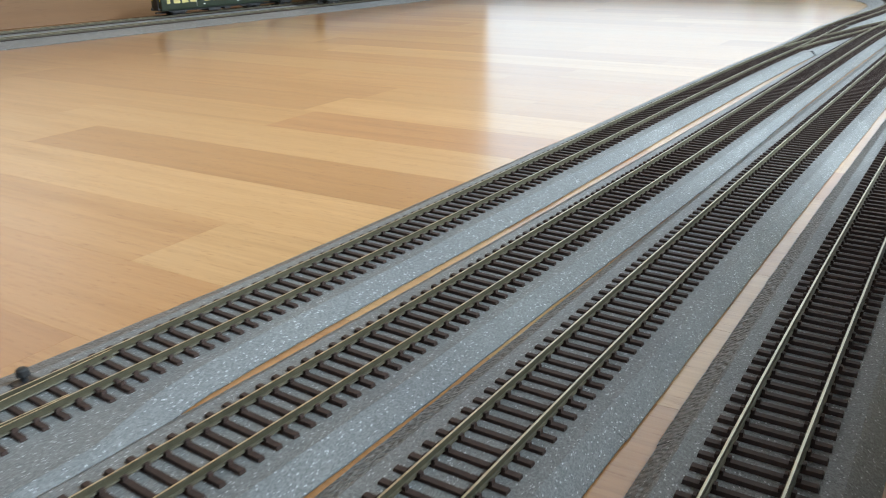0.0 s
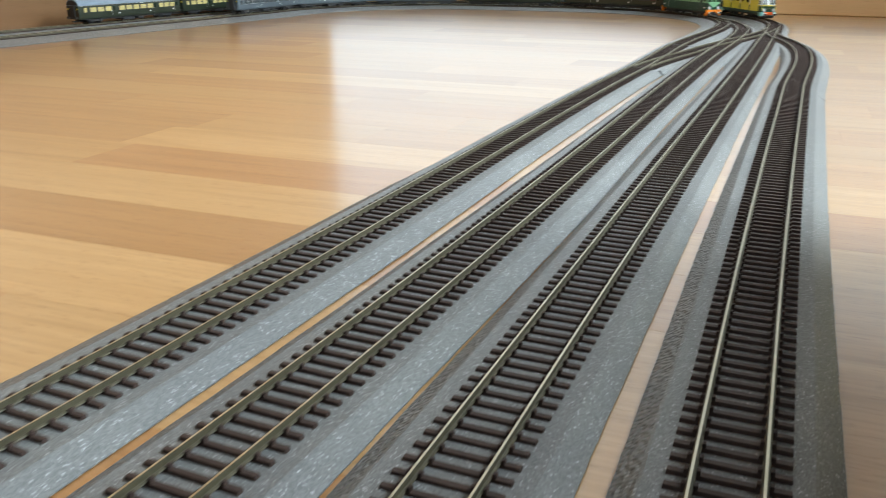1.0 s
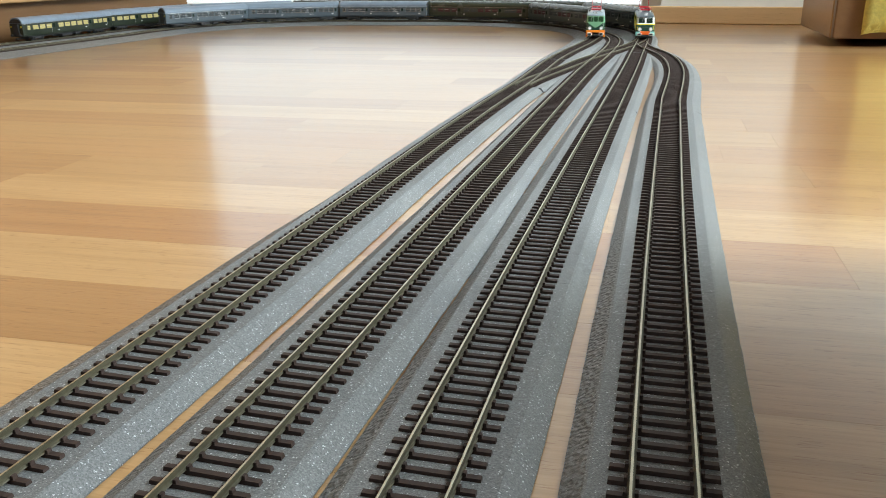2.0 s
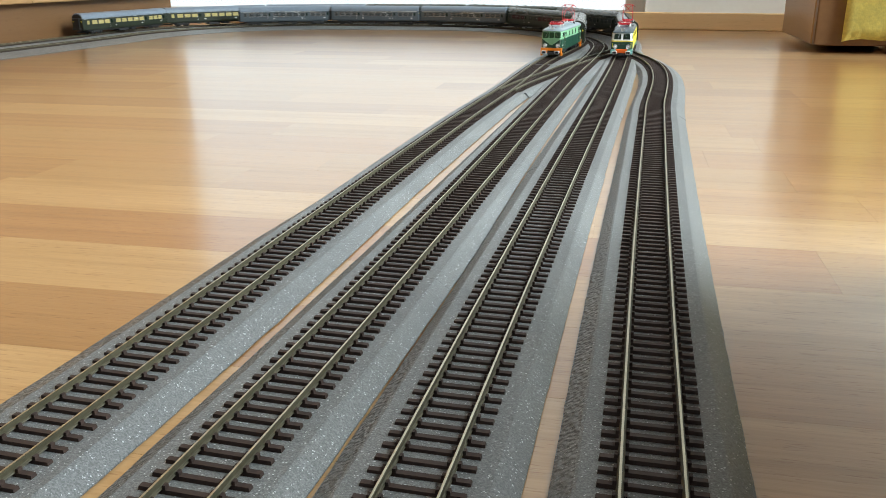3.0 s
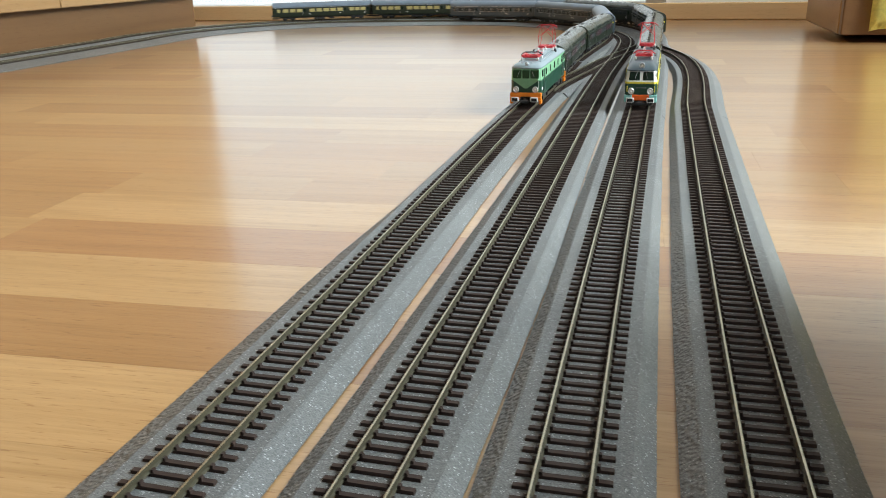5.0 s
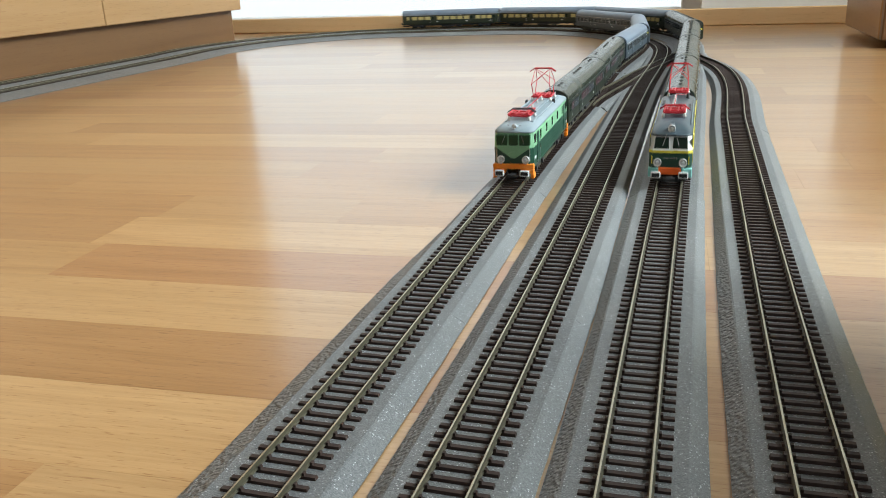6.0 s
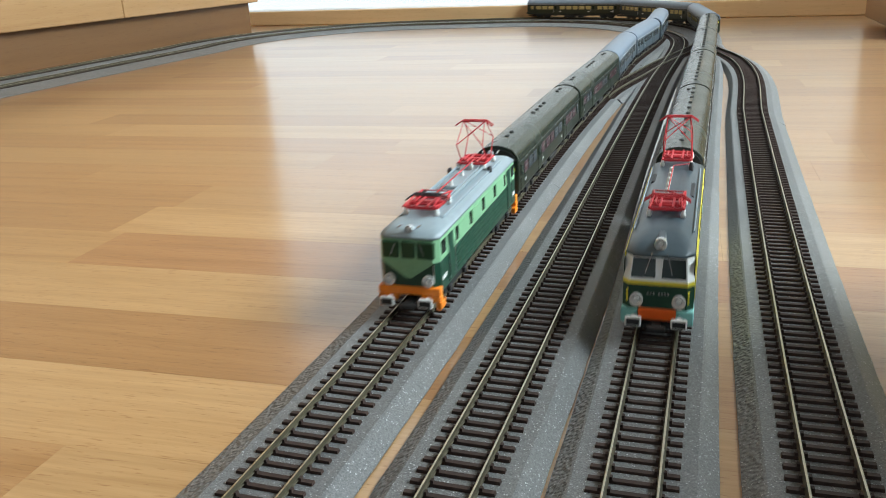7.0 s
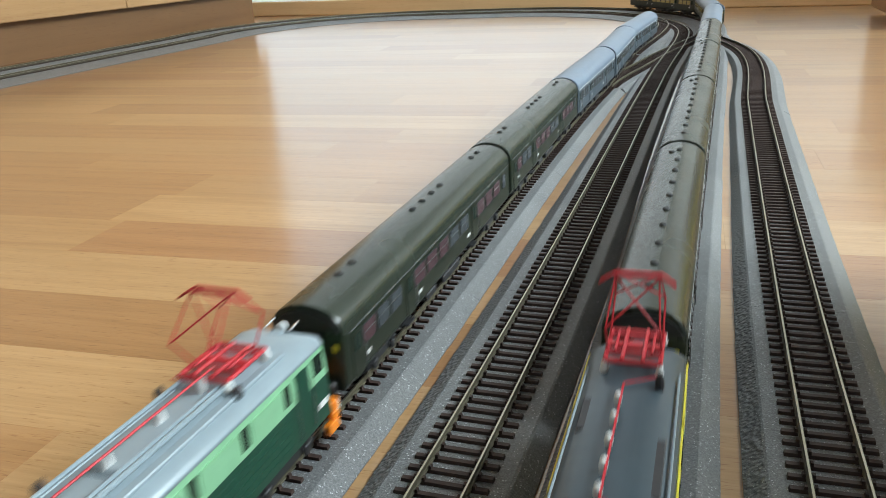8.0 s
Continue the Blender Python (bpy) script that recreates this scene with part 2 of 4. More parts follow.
# ---- mesh helpers ----
def mesh_of(name, bm, mats, smooth=False):
    me = bpy.data.meshes.new(name)
    bmesh.ops.recalc_face_normals(bm, faces=bm.faces)
    bm.to_mesh(me)
    bm.free()
    for m in (mats if isinstance(mats, (list, tuple)) else [mats]):
        me.materials.append(m)
    if smooth:
        for p in me.polygons:
            p.use_smooth = True
    return me


def thing(name, label, category, group="", kind=""):
    return tagged(new(name), label, category, group, kind)


def part(name, bm, mat, parent, label="", smooth=False):
    ob = new(name, mesh_of(name, bm, mat, smooth))
    ob.parent = parent
    return tagged(ob, label) if label else ob


def solo(name, bm, mat, label, category, group="", kind="", smooth=False):
    return tagged(new(name, mesh_of(name, bm, mat, smooth)), label, category, group, kind)


def box(bm, x0, x1, y0, y1, z0, z1, bevel=0.0, mat=0):
    """A box, with its edges taken off where bevel is given."""
    b = bevel
    if b:
        r = []
        for z, i in ((z0, b), (z0 + b, 0), (z1 - b, 0), (z1, b)):
            r.append(ring8(bm, x0 + i, x1 - i, y0 + i, y1 - i, z, b))
        fs = bridge(bm, r)
        fs += [bm.faces.new(list(reversed(r[0]))), bm.faces.new(r[-1])]
    else:
        v = [bm.verts.new(p) for p in ((x0, y0, z0), (x1, y0, z0), (x1, y1, z0), (x0, y1, z0),
                                       (x0, y0, z1), (x1, y0, z1), (x1, y1, z1), (x0, y1, z1))]
        fs = [bm.faces.new([v[i] for i in q]) for q in
              ((3, 2, 1, 0), (4, 5, 6, 7), (0, 1, 5, 4), (1, 2, 6, 5), (2, 3, 7, 6), (3, 0, 4, 7))]
    for f in fs:
        f.material_index = mat
    return fs


def ring8(bm, x0, x1, y0, y1, z, c):
    return [bm.verts.new(p) for p in ((x0 + c, y0, z), (x1 - c, y0, z), (x1, y0 + c, z), (x1, y1 - c, z),
                                      (x1 - c, y1, z), (x0 + c, y1, z), (x0, y1 - c, z), (x0, y0 + c, z))]


def bridge(bm, rings):
    fs = []
    for a, b in zip(rings, rings[1:]):
        n = len(a)
        for i in range(n):
            fs.append(bm.faces.new((a[i], a[(i + 1) % n], b[(i + 1) % n], b[i])))
    return fs


def rod(bm, a, b, r, n=6):
    a, b = Vector(a), Vector(b)
    q = (b - a).to_track_quat("Z", "Y").to_matrix()
    rings = [[bm.verts.new(p + q @ Vector((r * math.cos(2 * math.pi * i / n), r * math.sin(2 * math.pi * i / n), 0)))
              for i in range(n)] for p in (a, b)]
    bridge(bm, rings)
    bm.faces.new(list(reversed(rings[0])))
    bm.faces.new(rings[1])


def disc(bm, c, axis, stations, n=16):
    """A turned shape about an axis through c; stations of (distance along it, radius)."""
    c = Vector(c)
    q = Vector(axis).to_track_quat("Z", "Y").to_matrix()
    rings = [[bm.verts.new(c + q @ Vector((r * math.cos(2 * math.pi * i / n), r * math.sin(2 * math.pi * i / n), d)))
              for i in range(n)] for d, r in stations]
    bridge(bm, rings)
    bm.faces.new(list(reversed(rings[0])))
    bm.faces.new(rings[-1])


# ---- plan of the tracks ----
RAIL_Z = 0.0095          # rail head above the floor
BED_Z = 0.0058           # top of the foam bed
HALF_GAUGE = 0.0086


def cubic(c, y0, y1):
    y = np.arange(y0, y1, 0.01)
    return np.stack([c[0] + c[1] * y + c[2] * y ** 2 + c[3] * y ** 3, y], 1)


def glide(p, d, q, e, n=30):
    """A smooth run from p, heading d, to q, heading e."""
    p, d, q, e = [np.array(v, float) for v in (p, d, q, e)]
    ln = np.linalg.norm(q - p)
    d, e = d / np.linalg.norm(d) * ln, e / np.linalg.norm(e) * ln
    t = np.linspace(0, 1, n)[:, None]
    return (2 * t ** 3 - 3 * t ** 2 + 1) * p + (t ** 3 - 2 * t ** 2 + t) * d + (3 * t ** 2 - 2 * t ** 3) * q + (t ** 3 - t ** 2) * e


def arc(c, r, a0, a1, n=40):
    a = np.radians(np.linspace(a0, a1, n))
    return np.stack([c[0] + r * np.cos(a), c[1] + r * np.sin(a)], 1)


def even(p, step=0.008):
    """The same line in even steps."""
    d = np.concatenate([[0], np.cumsum(np.linalg.norm(np.diff(p, axis=0), axis=1))])
    keep = np.concatenate([[True], np.diff(d) > 1e-6])
    d, p = d[keep], p[keep]
    s = np.linspace(0, d[-1], max(2, int(d[-1] / step)))
    return np.stack([np.interp(s, d, p[:, 0]), np.interp(s, d, p[:, 1])], 1)


C1 = (-0.1792, 0.0837, -0.0978, 0.0712)
C2 = (-0.1166, 0.0702, -0.0498, 0.0261)
C3 = (-0.0520, 0.0206, 0.0273, -0.0121)
C4 = (0.0146, 0.0, 0.0388, -0.0173)
RIGHT_C, LEFT_C, R_IN, R_OUT = (-0.445, 1.574), (-0.64, 1.574), 0.363, 0.447
DOWN = np.array((-0.1045, -0.9945))


def loop(r):
    a = arc(LEFT_C, r, 90, 186)
    return [arc(RIGHT_C, r, 0, 90), a, np.stack([a[-1], a[-1] + 2.1 * DOWN])]


t1, t2, t3, t4 = cubic(C1, -0.12, 0.92), cubic(C2, -0.12, 1.03), cubic(C3, -0.12, 1.2), cubic(C4, -0.12, 0.86)
PATH_A = even(np.concatenate([t1, glide(t1[-1], (0.07, 1), (-0.119, 1.165), (0.05, 1), 14), glide((-0.119, 1.165), (0.05, 1), (RIGHT_C[0] + R_IN, RIGHT_C[1]), (0, 1))] + loop(R_IN)))
PATH_B = even(np.concatenate([t3, glide(t3[-1], (0.02, 1), (RIGHT_C[0] + R_OUT, RIGHT_C[1]), (0, 1))] + loop(R_OUT)))
a35 = math.radians(30)
join2 = (RIGHT_C[0] + R_IN * math.cos(a35), RIGHT_C[1] + R_IN * math.sin(a35))
PATH_2 = even(np.concatenate([t2, glide(t2[-1], (0.045, 1), (-0.045, 1.45), (0.0, 1), 12), glide((-0.045, 1.45), (0, 1), join2, (-0.5, 0.87))]))
PATH_4 = even(np.concatenate([t4, glide(t4[-1], (0.05, 1), (0.044, 1.10), (0.0, 1), 14), glide((0.044, 1.10), (0, 1), (0.018, 1.325), (-0.3, 1), 14),
                              glide((0.018, 1.325), (-0.3, 1), (-0.002, 1.46), (0, 1), 12)]))
LADDER = even(np.concatenate([glide((-0.1255, 0.93), (0.08, 1), (-0.085, 1.14), (0.18, 1), 12), glide((-0.085, 1.14), (0.18, 1), (-0.001, 1.52), (0.05, 1), 20)]))


def side_of(p):
    d = np.gradient(p, axis=0)
    d /= np.linalg.norm(d, axis=1)[:, None]
    return np.stack([d[:, 1], -d[:, 0]], 1)


def sweep(bm, p, profile, mats=None):
    """Carry a closed profile of (offset to the right, height) along the line p."""
    n = side_of(p)
    rings = [[bm.verts.new((x + nx * o, y + ny * o, z)) for o, z in profile] for (x, y), (nx, ny) in zip(p, n)]
    k = len(profile)
    for a, b in zip(rings, rings[1:]):
        for i in range(k):
            f = bm.faces.new((a[i], a[(i + 1) % k], b[(i + 1) % k], b[i]))
            if mats:
                f.material_index = mats[i]
    bm.faces.new(list(reversed(rings[0])))
    bm.faces.new(rings[-1])


def rail_profile(off, low=0.0):
    z0, z1 = 0.0070 - low, RAIL_Z - low
    return [(off - 0.0011, z0), (off + 0.0011, z0), (off + 0.0009, z0 + 0.0004), (off + 0.0003, z0 + 0.0006), (off + 0.0003, z1 - 0.0008),
            (off + 0.00046, z1 - 0.0006), (off + 0.00046, z1 - 0.0001), (off + 0.00028, z1), (off - 0.00028, z1), (off - 0.00046, z1 - 0.0001),
            (off - 0.00046, z1 - 0.0006), (off - 0.0003, z1 - 0.0008), (off - 0.0003, z0 + 0.0006), (off - 0.0009, z0 + 0.0004)]


RAIL_MATS = [0, 0, 0, 0, 0, 0, 0, 1, 1, 0, 0, 0, 0, 0]


def sleeper_bm(bm=None, m=None):
    bm = bm or bmesh.new()
    new_v = []

    def frustum(x0, x1, y0, y1, z0, z1, c):
        v = [bm.verts.new(p) for p in ((x0, y0, z0), (x1, y0, z0), (x1, y1, z0), (x0, y1, z0),
                                       (x0 + c, y0 + c, z1), (x1 - c, y0 + c, z1), (x1 - c, y1 - c, z1), (x0 + c, y1 - c, z1))]
        for q in ((4, 5, 6, 7), (0, 1, 5, 4), (1, 2, 6, 5), (2, 3, 7, 6), (3, 0, 4, 7)):
            bm.faces.new([v[i] for i in q])
        new_v.extend(v)
    frustum(-0.0150, 0.0150, -0.00118, 0.00118, -0.0002, 0.0011, 0.0002)
    for s in (-1, 1):
        for o in (-0.0019, 0.0012):
            a = s * HALF_GAUGE + o
            frustum(a - 0.0002, a + 0.0009, -0.0009, 0.0009, 0.0011, 0.0023, 0.0001)
    if m is not None:
        bmesh.ops.transform(bm, matrix=m, verts=new_v)
    return bm


SLEEPER_MESH = mesh_of("sleeper", sleeper_bm(), SLEEPER)


def sleeper_poses(p, pitch=0.0066):
    d = np.concatenate([[0], np.cumsum(np.linalg.norm(np.diff(p, axis=0), axis=1))])
    n = side_of(p)
    for s in np.arange(pitch / 2, d[-1], pitch):
        x, y = np.interp(s, d, p[:, 0]), np.interp(s, d, p[:, 1])
        nx, ny = np.interp(s, d, n[:, 0]), np.interp(s, d, n[:, 1])
        yield x, y, math.atan2(ny, nx)


def track(p, label, near=True, low=0.0, far=None):
    """A track: two rails, and sleepers that are pieces of their own along p; those along far joined."""
    t = thing("model_track", label, "track", "tracks of the model railway")
    whole = p if far is None else np.concatenate([p, far])
    for s in (-1, 1):
        bm = bmesh.new()
        sweep(bm, whole, rail_profile(s * HALF_GAUGE, low), RAIL_MATS)
        part("rail", bm, [RAIL_SIDE, RAIL_TOP], t)
    joined = [] if near else list(sleeper_poses(p))
    if near:
        for x, y, a in sleeper_poses(p):
            ob = new("sleeper", SLEEPER_MESH)
            ob.parent = t
            ob.matrix_basis = Matrix.Translation((x, y, BED_Z - low)) @ Matrix.Rotation(a, 4, "Z")
    if far is not None:
        joined += list(sleeper_poses(far))
    if joined:
        src = [(v.co.copy()) for v in SLEEPER_MESH.vertices]
        fsrc = [tuple(f.vertices) for f in SLEEPER_MESH.polygons]
        vs, fs = [], []
        for x, y, a in joined:
            m = Matrix.Translation((x, y, BED_Z - low)) @ Matrix.Rotation(a, 4, "Z")
            k = len(vs)
            vs += [tuple(m @ c) for c in src]
            fs += [tuple(i + k for i in f) for f in fsrc]
        me = bpy.data.meshes.new("sleepers")
        me.from_pydata(vs, [], fs)
        me.materials.append(SLEEPER)
        ob = new("tie_strip", me)
        ob.parent = t
        tagged(ob, kind="stuff")
    return t


def bed(p, label, left=0.0284, right=0.0284, top=0.0203, z=BED_Z):
    """Foam bed laid in lengths, with sloped shoulders and a slightly ragged edge."""
    t = thing("track_bed", label, "track bed", "foam beds of the tracks")
    rng = random.Random(len(p))
    n = side_of(p)
    ln = 29
    for k in range(0, len(p) - 1, ln):
        bm = bmesh.new()
        rings = []
        q, m = p[k:k + ln + 1], n[k:k + ln + 1]
        if len(q) < 2:
            continue
        jog = rng.uniform(-0.0004, 0.0004)
        q = np.concatenate([[q[0] + (q[1] - q[0]) * 0.008], q[1:]])
        for (x, y), (nx, ny) in zip(q, m):
            l = (left if isinstance(left, float) else left(x, y) if callable(left) else np.interp(y, *left)) + rng.uniform(-0.00015, 0.00015) + jog
            r = (right if isinstance(right, float) else np.interp(y, *right)) + rng.uniform(-0.00015, 0.00015) - jog
            tr = max(top, r - 0.0085)
            h = z + rng.uniform(-0.00003, 0.00003)
            prof = [(-l, 0.0004), (-l, 0.0010), (-top - 0.0010, h - 0.0004), (-top, h), (tr, h), (tr + 0.0010, h - 0.0004), (r, 0.0010), (r, 0.0004)]
            rings.append([bm.verts.new((x + nx * o, y + ny * o, hh)) for o, hh in prof])
        for i, f in enumerate(bridge(bm, rings)):
            f.material_index = 1 if i % 8 == 1 else 0
        bm.faces.new(list(reversed(rings[0])))
        bm.faces.new(rings[-1])
        part("bed_section", bm, [FOAM, FOAM_SIDE], t)
    return t


# ---- the room ----
def room():
    bm = bmesh.new()
    box(bm, -2.0, 2.1, -2.7, 2.5, -0.12, -0.0005)
    solo("floor", bm, JOINT, "subfloor under the beech laminate strips", "floor", kind="structure")
    bm = bmesh.new()
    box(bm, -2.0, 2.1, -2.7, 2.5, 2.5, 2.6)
    solo("ceiling", bm, DIM_BEIGE, "plain plastered ceiling, beige darkened to cut bounced light", "ceiling", kind="structure")
    # wall ahead, with the balcony door's opening above a low sill
    far = pose(0, 2.007, 0, 0, 0, -5.7)
    x0, x1, z0, z1 = -1.42, 0.035, 0.0, 2.15
    bm = bmesh.new()
    box(bm, -2.1, x0, 0, 0.25, 0, 2.5)
    box(bm, x1, 2.2, 0, 0.25, 0, 0.75)
    # upper part darkened in colour, so the near floor mirrors less white
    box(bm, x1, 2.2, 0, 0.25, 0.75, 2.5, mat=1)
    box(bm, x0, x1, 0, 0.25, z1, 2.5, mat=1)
    solo("wall_north", bm, [PLASTER, DIM_BEIGE], "white wall with a balcony door, darkened above to dim its floor reflection", "wall", kind="structure").matrix_world = far
    bm = bmesh.new()
    box(bm, -1.3, 2.1, -0.014, -0.001, 0.0, 0.037, 0.002)
    solo("baseboard", bm, BASEBOARD, "light beech skirting board along the white wall", "baseboard", kind="structure").matrix_world = far
    door = thing("door_1", "white balcony door with a tall bright pane", "balcony door", kind="structure")
    door.matrix_world = far
    for n, a in (("frame_side", (x0 + 0.002, x0 + 0.05)), ("frame_side", (x1 - 0.05, x1 - 0.002))):
        bm = bmesh.new()
        box(bm, *a, 0.05, 0.11, z0 + 0.002, z1 - 0.002, 0.004)
        part(n, bm, WHITE_PAINT, door)
    for n, a in (("frame_foot", (z0 + 0.002, z0 + 0.036)), ("frame_head", (z1 - 0.05, z1 - 0.002))):
        bm = bmesh.new()
        box(bm, x0 + 0.052, x1 - 0.052, 0.05, 0.11, *a, 0.004)
        part(n, bm, WHITE_PAINT, door)
    bm = bmesh.new()
    box(bm, x0 + 0.051, x1 - 0.051, 0.078, 0.082, z0 + 0.037, z1 - 0.051)
    pane = part("pane", bm, PANE, door)
    pane.visible_shadow = False
    bm = bmesh.new()
    box(bm, -3.0, 1.5, 2.75, 2.8, -0.8, 3.5)
    solo("backdrop", bm, DAY, "pale overcast daylight outside the balcony door", "backdrop", kind="structure")
    # the other walls, their colour darkened so that less light bounces back
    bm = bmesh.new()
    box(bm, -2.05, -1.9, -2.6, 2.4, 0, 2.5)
    solo("wall_west", bm, DIM_BEIGE, "plastered wall behind the wardrobe, beige darkened to cut bounced light", "wall", kind="structure")
    # unseen wall, left open where the added rear fill lamp stands
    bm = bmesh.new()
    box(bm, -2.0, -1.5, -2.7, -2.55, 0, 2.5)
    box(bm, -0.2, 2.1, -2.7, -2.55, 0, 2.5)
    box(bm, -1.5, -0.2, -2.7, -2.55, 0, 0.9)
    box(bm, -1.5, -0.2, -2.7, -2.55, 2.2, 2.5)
    solo("wall_south", bm, DIM_BEIGE, "plastered wall with an opening, beige darkened to cut bounced light", "wall", kind="structure")
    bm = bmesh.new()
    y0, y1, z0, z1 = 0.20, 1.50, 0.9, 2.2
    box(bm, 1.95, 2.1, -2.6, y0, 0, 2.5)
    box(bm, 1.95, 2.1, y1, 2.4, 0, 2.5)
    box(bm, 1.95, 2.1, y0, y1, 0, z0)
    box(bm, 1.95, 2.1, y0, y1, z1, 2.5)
    solo("wall_east", bm, DIM_BEIGE, "plastered wall with a window, beige darkened to cut bounced light", "wall", kind="structure")
    # added block out of view; keeps side light off the near right floor
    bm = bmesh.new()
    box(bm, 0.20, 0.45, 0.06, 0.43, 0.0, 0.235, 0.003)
    solo("wall_inner", bm, DIM_BEIGE, "unseen block added beside the tracks to shade the near right", "wall", kind="structure")
    win = thing("window_1", "white framed window in the side wall", "window", kind="structure")
    for a in ((y0 + 0.002, y0 + 0.06), ((y0 + y1) / 2 - 0.03, (y0 + y1) / 2 + 0.03), (y1 - 0.06, y1 - 0.002)):
        bm = bmesh.new()
        box(bm, 2.0, 2.06, *a, z0 + 0.002, z1 - 0.002, 0.004)
        part("frame_post", bm, WHITE_PAINT, win)


def sideboard():
    """Low cupboard along the room's side: plinth set back, doors with narrow gaps."""
    s = thing("wardrobe", "light beech wardrobe on a brown recessed plinth", "wardrobe")
    s.matrix_world = pose(-1.08, 1.92, 0, 0, 0, -10.0)
    bm = bmesh.new()
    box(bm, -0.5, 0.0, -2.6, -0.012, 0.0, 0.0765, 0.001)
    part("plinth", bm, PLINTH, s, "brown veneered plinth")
    bm = bmesh.new()
    box(bm, -0.5, 0.004, -2.6, 0.0, 0.0768, 2.10, 0.002)
    part("body", bm, CABINET, s)
    y = -0.001
    while y > -2.5:
        d = 0.44
        bm = bmesh.new()
        box(bm, 0.005, 0.022, y - d + 0.0012, y, 0.074, 2.08, 0.0015)
        part("door", bm, CABINET, s)
        y -= d


def right_cupboard():
    s = thing("chest", "low light beech chest standing close to the wall", "chest")
    x0, y0 = 0.298, 1.515
    bm = bmesh.new()
    box(bm, x0, 1.35, y0, 1.80, 0.011, 0.320, 0.003)
    part("body", bm, CABINET, s)
    # feet set back and coloured black, to pass for the shade under the chest
    for x, y in ((x0 + 0.10, y0 + 0.20), (1.25, y0 + 0.20), (x0 + 0.06, 1.74), (1.25, 1.74)):
        bm = bmesh.new()
        box(bm, x, x + 0.05, y, y + 0.03, 0.0, 0.0108)
        part("foot", bm, BLACK, s)
    bm = bmesh.new()
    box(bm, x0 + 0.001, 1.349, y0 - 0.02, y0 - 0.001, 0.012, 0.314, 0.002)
    part("front", bm, PLINTH, s, "front board, darker than the body")
    # cloth that hangs down before the front, in shallow folds
    bm = bmesh.new()
    cols, rws = 60, 14
    g = []
    for j in range(rws + 1):
        z = 0.019 + (0.312 - 0.019) * j / rws
        row = []
        for i in range(cols + 1):
            u = i / cols
            x = x0 + 0.040 + 0.85 * u
            wave = 0.006 * math.sin(u * 34) + 0.004 * math.sin(u * 71 + 1.3 + 2 * z) + 0.003 * math.sin(u * 13 + 9 * z)
            row.append(bm.verts.new((x + 0.018 * (z - 0.03) * math.sin(9 * z), y0 - 0.036 + wave, z + (0.004 * math.sin(u * 23) + 0.002 * math.sin(u * 61) if j == 0 else 0))))
        g.append(row)
    for j in range(rws):
        for i in range(cols):
            bm.faces.new((g[j][i], g[j][i + 1], g[j + 1][i + 1], g[j + 1][i]))
    bmesh.ops.solidify(bm, geom=bm.faces[:], thickness=0.002)
    solo("cloth", bm, YELLOW_CLOTH, "yellow cloth hanging down the front of the chest", "cloth", smooth=True)


def loop_shoulder(x, y):
    """The inner loop's bed widens where it leaves the straight, and again along the wardrobe."""
    if x > -0.3 and y < 1.6:
        return float(np.interp(y, (1.2, 1.5), (0.0284, 0.040)))
    return float(np.interp(x, (-1.0, -0.4), (0.060, 0.042)))


